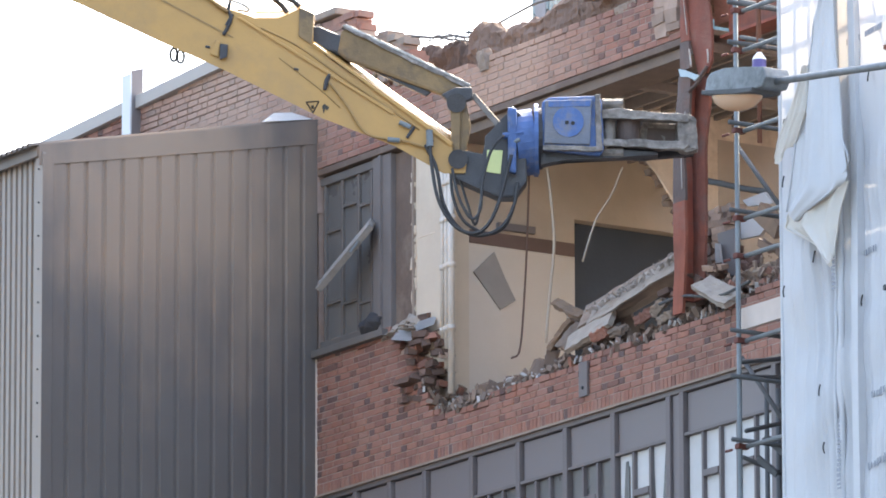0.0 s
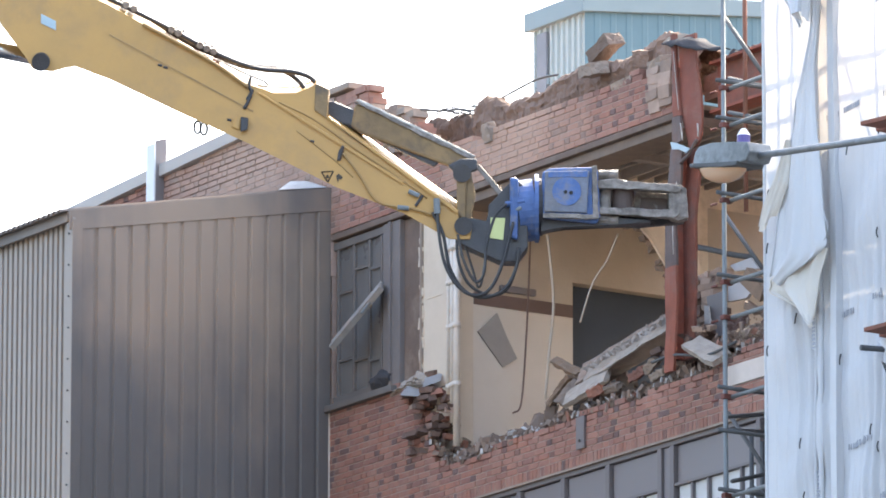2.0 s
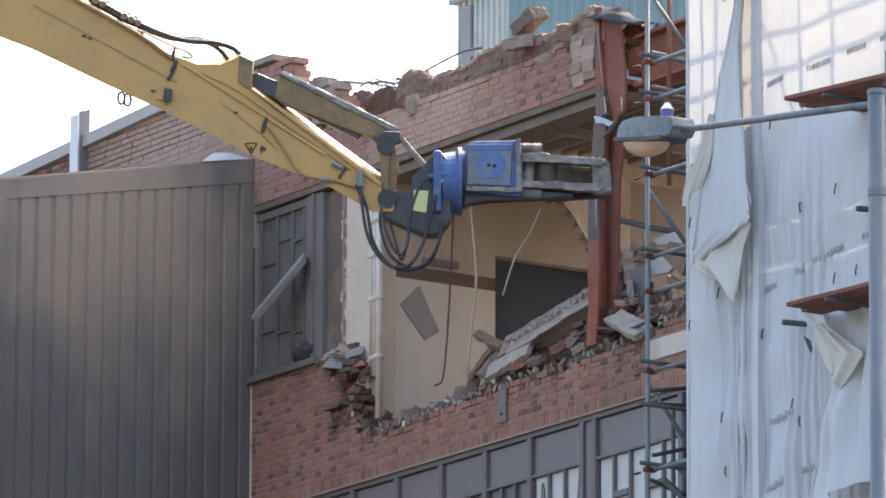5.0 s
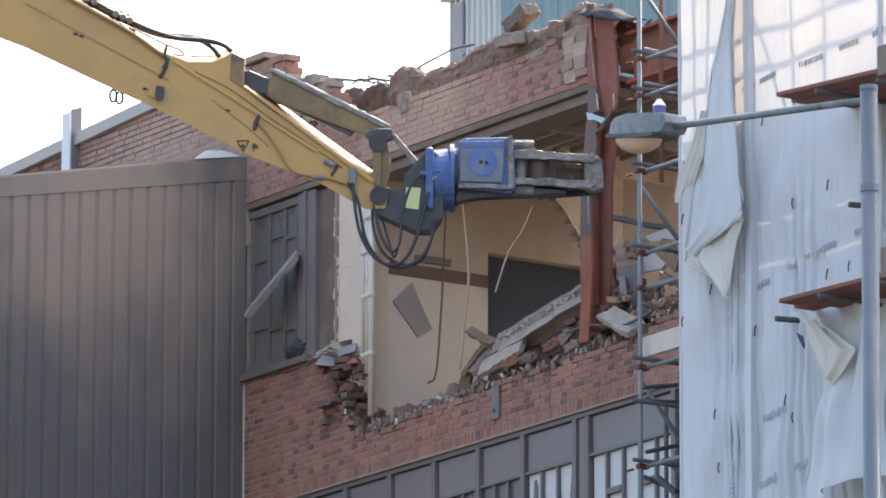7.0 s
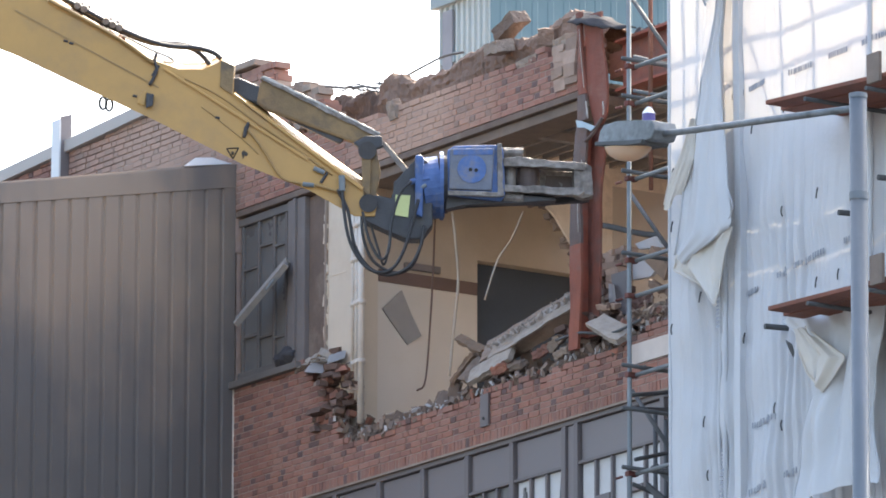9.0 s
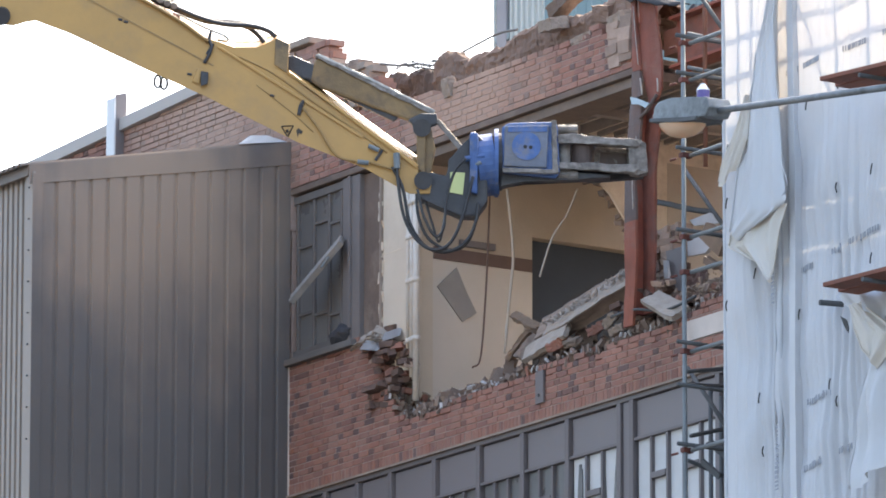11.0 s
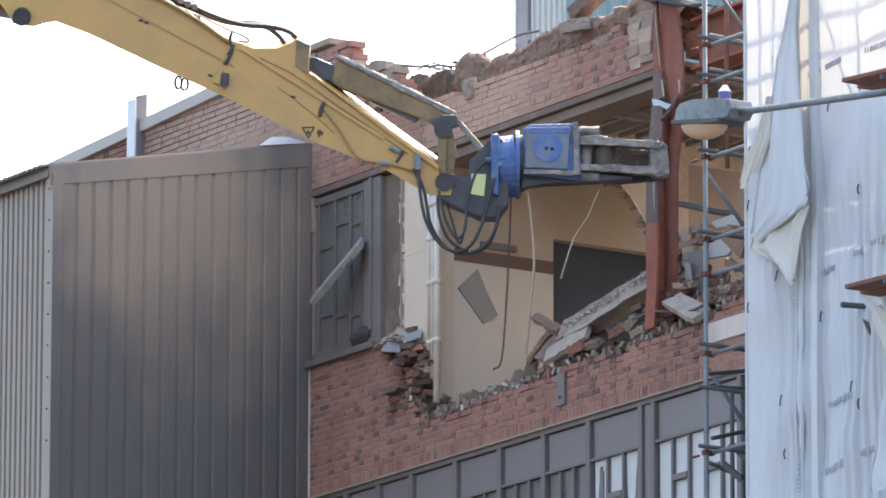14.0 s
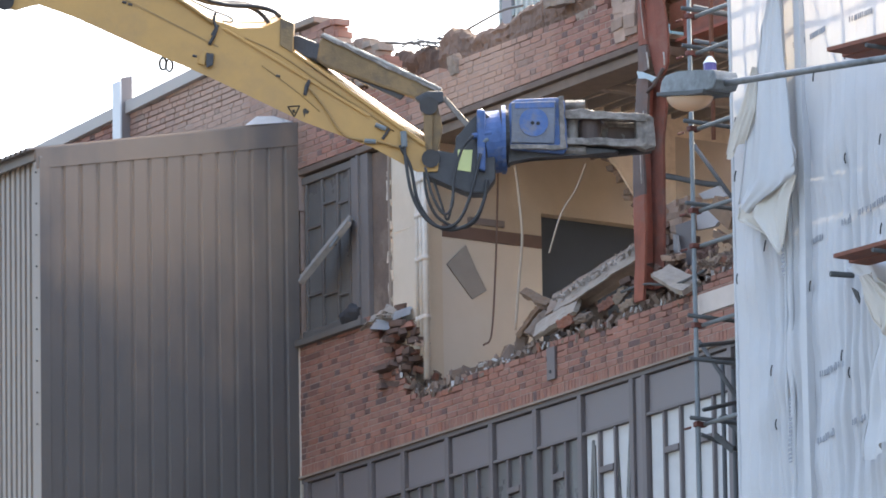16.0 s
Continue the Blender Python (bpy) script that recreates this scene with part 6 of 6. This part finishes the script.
part("ring_gap", rod(bmesh.new(), arm(*(0.712, 0.230), 0), arm(*(0.749, 0.230), 0), 0.27, 28), M_BLACK, head, "dark gap")
part("fitting", rod(bmesh.new(), arm(*(0.400, 0.229), 0.27), arm(*(0.580, 0.257), 0.27), 0.028, 8), M_BLUE, head)
part("fitting", rod(bmesh.new(), arm(*(0.474, 0.164), 0.28), arm(*(0.548, 0.197), 0.28), 0.02, 8), M_STEEL, head, "bright fitting")
body = plate("crusher_body", [(0.743, 0.534), (0.806, 0.578), (1.245, 0.590), (1.266, 0.536), (1.287, 0.113), (1.245, 0.047), (0.749, 0.100)], -0.26, 0.26, M_BLUE, machine, "scraped blue crusher body", 0.02)
plate("face_plate", [(0.769, 0.545), (1.181, 0.552), (1.160, 0.145), (0.759, 0.160)], 0.26, 0.29, M_PLATE, body, "scoured blue-grey face plate", 0.012)
part("hub", prism(bmesh.new(), [(0.972 + 0.135 * math.cos(k * 0.2244), 0.352 + 0.135 * math.sin(k * 0.2244)) for k in range(28)], arm, (0.288, 0.298)), M_BLUE, body, "round blue hub cover")
plate("top_strip", [(0.80, 0.54), (1.17, 0.547), (1.165, 0.49), (0.80, 0.485)], 0.29, 0.296, M_BLUE, body, "blue paint left along the top", 0.002)
for q in ((0.960, 0.345), (1.012, 0.339)):
    part("bolt_hole", rod(bmesh.new(), arm(*q, 0.295), arm(*q, 0.304), 0.018, 10), M_TIE, body, "dark bolt hole")
battered("edge_flange", [(1.208, 0.601), (1.250, 0.601), (1.266, 0.085), (1.213, 0.085)], -0.28, 0.3, M_WORN, body, "", 0.006)
plate("under_body", [(0.738, 0.132), (1.203, 0.123), (1.493, 0.105), (1.74, 0.095), (1.76, 0.06), (1.45, 0.045), (0.95, 0.04), (0.82, 0.0), (0.728, -0.03)], -0.12, 0.2, M_BLACK, machine, "dark lower jaw", 0.02)
battered("under_rail", [(0.749, 0.143), (1.213, 0.123), (1.213, 0.080), (0.749, 0.100)], 0.18, 0.32, M_WORN, machine, "", 0.006)
# jaw: two bars joined by a tooth block, with pins
jaw = battered("jaw_bar", [(1.266, 0.460), (1.414, 0.482), (1.572, 0.455), (1.995, 0.419), (2.047, 0.386), (2.016, 0.348), (1.466, 0.384), (1.266, 0.378)], 0.05, 0.26, M_WORN, machine, "worn steel jaw bar", 0.012)
battered("jaw_bar", [(1.266, 0.210), (1.466, 0.200), (1.994, 0.180), (2.026, 0.137), (1.973, 0.099), (1.414, 0.135), (1.266, 0.134)], 0.05, 0.26, M_WORN, machine, "worn steel jaw bar", 0.012)
battered("jaw_tip", [(1.921, 0.418), (2.021, 0.430), (2.090, 0.376), (2.100, 0.104), (2.015, 0.077), (1.931, 0.104)], -0.02, 0.24, M_WORN, machine, "battered jaw tip", 0.015)
battered("jaw_web", [(1.625, 0.385), (1.942, 0.353), (1.941, 0.158), (1.598, 0.168)], -0.02, 0.03, M_WORN, machine, "worn jaw plate", 0.006)
plate("jaw_slot", [(1.667, 0.320), (1.910, 0.310), (1.910, 0.201), (1.656, 0.211)], 0.03, 0.036, M_ROLLER, machine, "dark slot", 0.0)
battered("rear_jaw", [(1.266, 0.536), (1.625, 0.412), (2.074, 0.397), (2.073, 0.088), (1.625, 0.049), (1.266, 0.085)], -0.24, -0.06, M_BLACK, machine, "dark rear jaw", 0.02)
part("roller", rod(bmesh.new(), arm(1.50, 0.19, 0.1), arm(1.50, 0.40, 0.1), 0.105, 20), M_ROLLER, machine, "rusty brown roller", smooth=False)
part("jaw_pin", rod(bmesh.new(), arm(1.33, 0.19, 0.12), arm(1.33, 0.40, 0.12), 0.055, 16), M_WORN, machine, "worn upright pin")
for q in ((1.319, 0.525), (1.403, 0.525), (1.319, 0.091), (1.403, 0.086)):
    part("lug", rod(bmesh.new(), arm(q[0] - 0.05, q[1], 0.18), arm(q[0] + 0.05, q[1], 0.18), 0.045, 10), M_WORN, machine)
# hanging hoses
for pts, w, r in (
    (((-0.233, 0.243), (-0.222, -0.001), (-0.167, -0.325), (-0.051, -0.541), (0.097, -0.638), (0.244, -0.594), (0.360, -0.378), (0.475, 0.056)), 0.30, 0.023),
    (((-0.275, 0.151), (-0.179, -0.055), (-0.115, -0.379), (0.023, -0.595), (0.202, -0.659), (0.387, -0.583), (0.491, -0.404), (0.528, -0.188)), 0.27, 0.023),
    (((-0.053, -0.000), (-0.041, -0.271), (0.033, -0.487), (0.150, -0.594), (0.297, -0.637), (0.439, -0.539), (0.549, -0.215)), 0.22, 0.020),
    (((-0.042, -0.065), (0.017, -0.325), (0.123, -0.513), (0.202, -0.432), (0.227, -0.162), (0.306, 0.109), (0.411, 0.229)), 0.33, 0.019),
    (((0.016, -0.108), (0.096, -0.378), (0.160, -0.551), (0.222, -0.270), (0.264, -0.053)), 0.16, 0.017)):
    part("hose", tube(bmesh.new(), [arm(*p, w) for p in pts], r * 0.72, 8, 8), M_HOSE, machine, "black hanging hydraulic hose", smooth=True)
part("hose_union", rod(bmesh.new(), arm(*(-0.239, 0.281), 0.3), arm(*(-0.233, 0.135), 0.3), 0.03, 10), M_STEEL, machine)
ROLL[0] = 0.0
# boom down to the machine on the street
top = (-5.068, 2.766)
plate("boom", [(top[0] + 0.1, top[1] + 0.2), (top[0] - 0.5, top[1] + 0.1), (-12.2, 8 + 2.0 - AO.z), (-11.3, 8 + 2.0 - AO.z), (top[0] + 0.1, top[1] - 0.5)], -0.25, 0.25, M_YEL, machine, "yellow boom", 0.02)
part("house", prism(bmesh.new(), [(-15.5, 9.3 - AO.z), (-15.5, 11.0 - AO.z), (-13, 11.2 - AO.z), (-10.6, 10.6 - AO.z), (-10.6, 9.3 - AO.z)], arm, (-1.4, 1.4), 0.08), M_YEL, machine, "yellow machine house")
for w in (-1.5, 1.0):
    part("track", prism(bmesh.new(), [(-15.4, 8.4 - AO.z), (-15.0, 8.95 - AO.z), (-10.4, 8.95 - AO.z), (-10.0, 8.4 - AO.z), (-10.5, 8.0 - AO.z), (-14.9, 8.0 - AO.z)], arm, (w, w + 0.5), 0.08), M_BLACK, machine, "black crawler track")
part("undercarriage", prism(bmesh.new(), [(-14, 8.5 - AO.z), (-14, 9.3 - AO.z), (-11.5, 9.3 - AO.z), (-11.5, 8.5 - AO.z)], arm, (-1.0, 1.0), 0.03), M_BLACK, machine)

# ---- bricks: 215 x 102.5 x 65 mm with 10 mm joints, in plan units ----
BL, BH, BW, JT = 0.215 / UNIT, 0.065 / UNIT, 0.1025 / UNIT, 0.010 / UNIT


def brick_mesh(name, w, h, d, material):
    bm = bmesh.new()
    box(bm, 0, w, 0, d, 0, h)
    es = [e for e in bm.edges if all(v.co.y < 0.001 for v in e.verts)]
    bmesh.ops.bevel(bm, geom=es, offset=0.003, segments=1, affect='EDGES')
    return mesh_of(bm, name, material)


STRETCH = brick_mesh("brick", BL, BH, 0.1, M_BRICK_P)
HEADER = brick_mesh("brick", BW, BH, 0.1, M_HEAD_P)
SOLDIER = brick_mesh("brick", BH, 0.1025, 0.1, M_BRICK_P)
rng = random.Random(11)
placed = 0
rest = {"stretcher": ([], []), "header": ([], [])}


def lay(x, z, w, h, mesh, single):
    """One brick of the facing, as a part or joined into the rest."""
    global placed
    y = rng.uniform(-0.004, 0.003)
    if single and placed < 300:
        ob = new("brick", mesh)
        ob.parent = wall_front
        ob.location = Vector((x, y, z)) * UNIT
        ob.rotation_euler = (rng.uniform(-.02, .02), 0, rng.uniform(-.012, .012))
        placed += 1
        return
    rest_v, rest_f = rest["header" if w < 0.12 and h < 0.07 else "stretcher"]
    k = len(rest_v)
    b = 0.003
    rest_v.extend([(x + b, y, z + b), (x + w - b, y, z + b), (x + w - b, y, z + h - b), (x + b, y, z + h - b), (x, y + b, z), (x + w, y + b, z), (x + w, y + b, z + h), (x, y + b, z + h), (x, y + 0.1, z), (x + w, y + 0.1, z), (x + w, y + 0.1, z + h), (x, y + 0.1, z + h)])
    rest_f.extend([(k, k + 1, k + 2, k + 3)] + [(k + i, k + 4 + i, k + 4 + (i + 1) % 4, k + (i + 1) % 4) for i in range(4)] + [(k + 4 + i, k + 8 + i, k + 8 + (i + 1) % 4, k + 4 + (i + 1) % 4) for i in range(4)])


def courses(x0, x1, z0, z1, profile, near):
    n = 0
    z = z0
    while z + BH <= z1:
        x = x0 - (0, BW + JT, 0.08, BW * 1.5 + JT)[n % 4]
        k = 0
        while x < x1:
            head = (k % 2 == 1) if n % 2 else rng.random() < 0.08
            k += 1
            w = BW if head else BL
            a, b = max(x, x0), min(x + w, x1)
            if b - a > 0.03:
                mid = (a + b) / 2
                if profile is None or z + 0.03 < between(profile, mid) + rng.uniform(-0.015, 0.02):
                    full = b - a > w - 0.001
                    lay(a, z, b - a, BH, HEADER if head else STRETCH, full and near(mid, z))
            x += w + JT
        z += BH + JT
        n += 1


x = LEFT
while x < 7.35:
    lay(x, HEAD + 0.022, BH, 0.1025, SOLDIER, False)
    x += BH + JT
courses(LEFT, 7.4, HEAD + 0.133, 21.0, BREAK, lambda x, z: 3.4 < x < 7.0)
courses(LEFT, 3.56, LINTEL, 23.3, CREST, lambda x, z: 2.3 < x)
courses(-13.9, LEFT - 0.01, 21.9, 23.4, [(-14, 22.82), (-2.6, 23.37)], lambda x, z: False)
for kind_of, m in (("stretcher", M_BRICK_J), ("header", M_HEAD_J)):
    me = bpy.data.meshes.new("brickwork")
    me.from_pydata([Vector(v) * UNIT for v in rest[kind_of][0]], [], rest[kind_of][1])
    me.materials.append(m)
    ob = new("brickwork", me)
    ob.parent = wall_front
    tagged(ob, "red brick facing courses" if kind_of == "stretcher" else "red and blue-grey header bricks", kind="stuff")
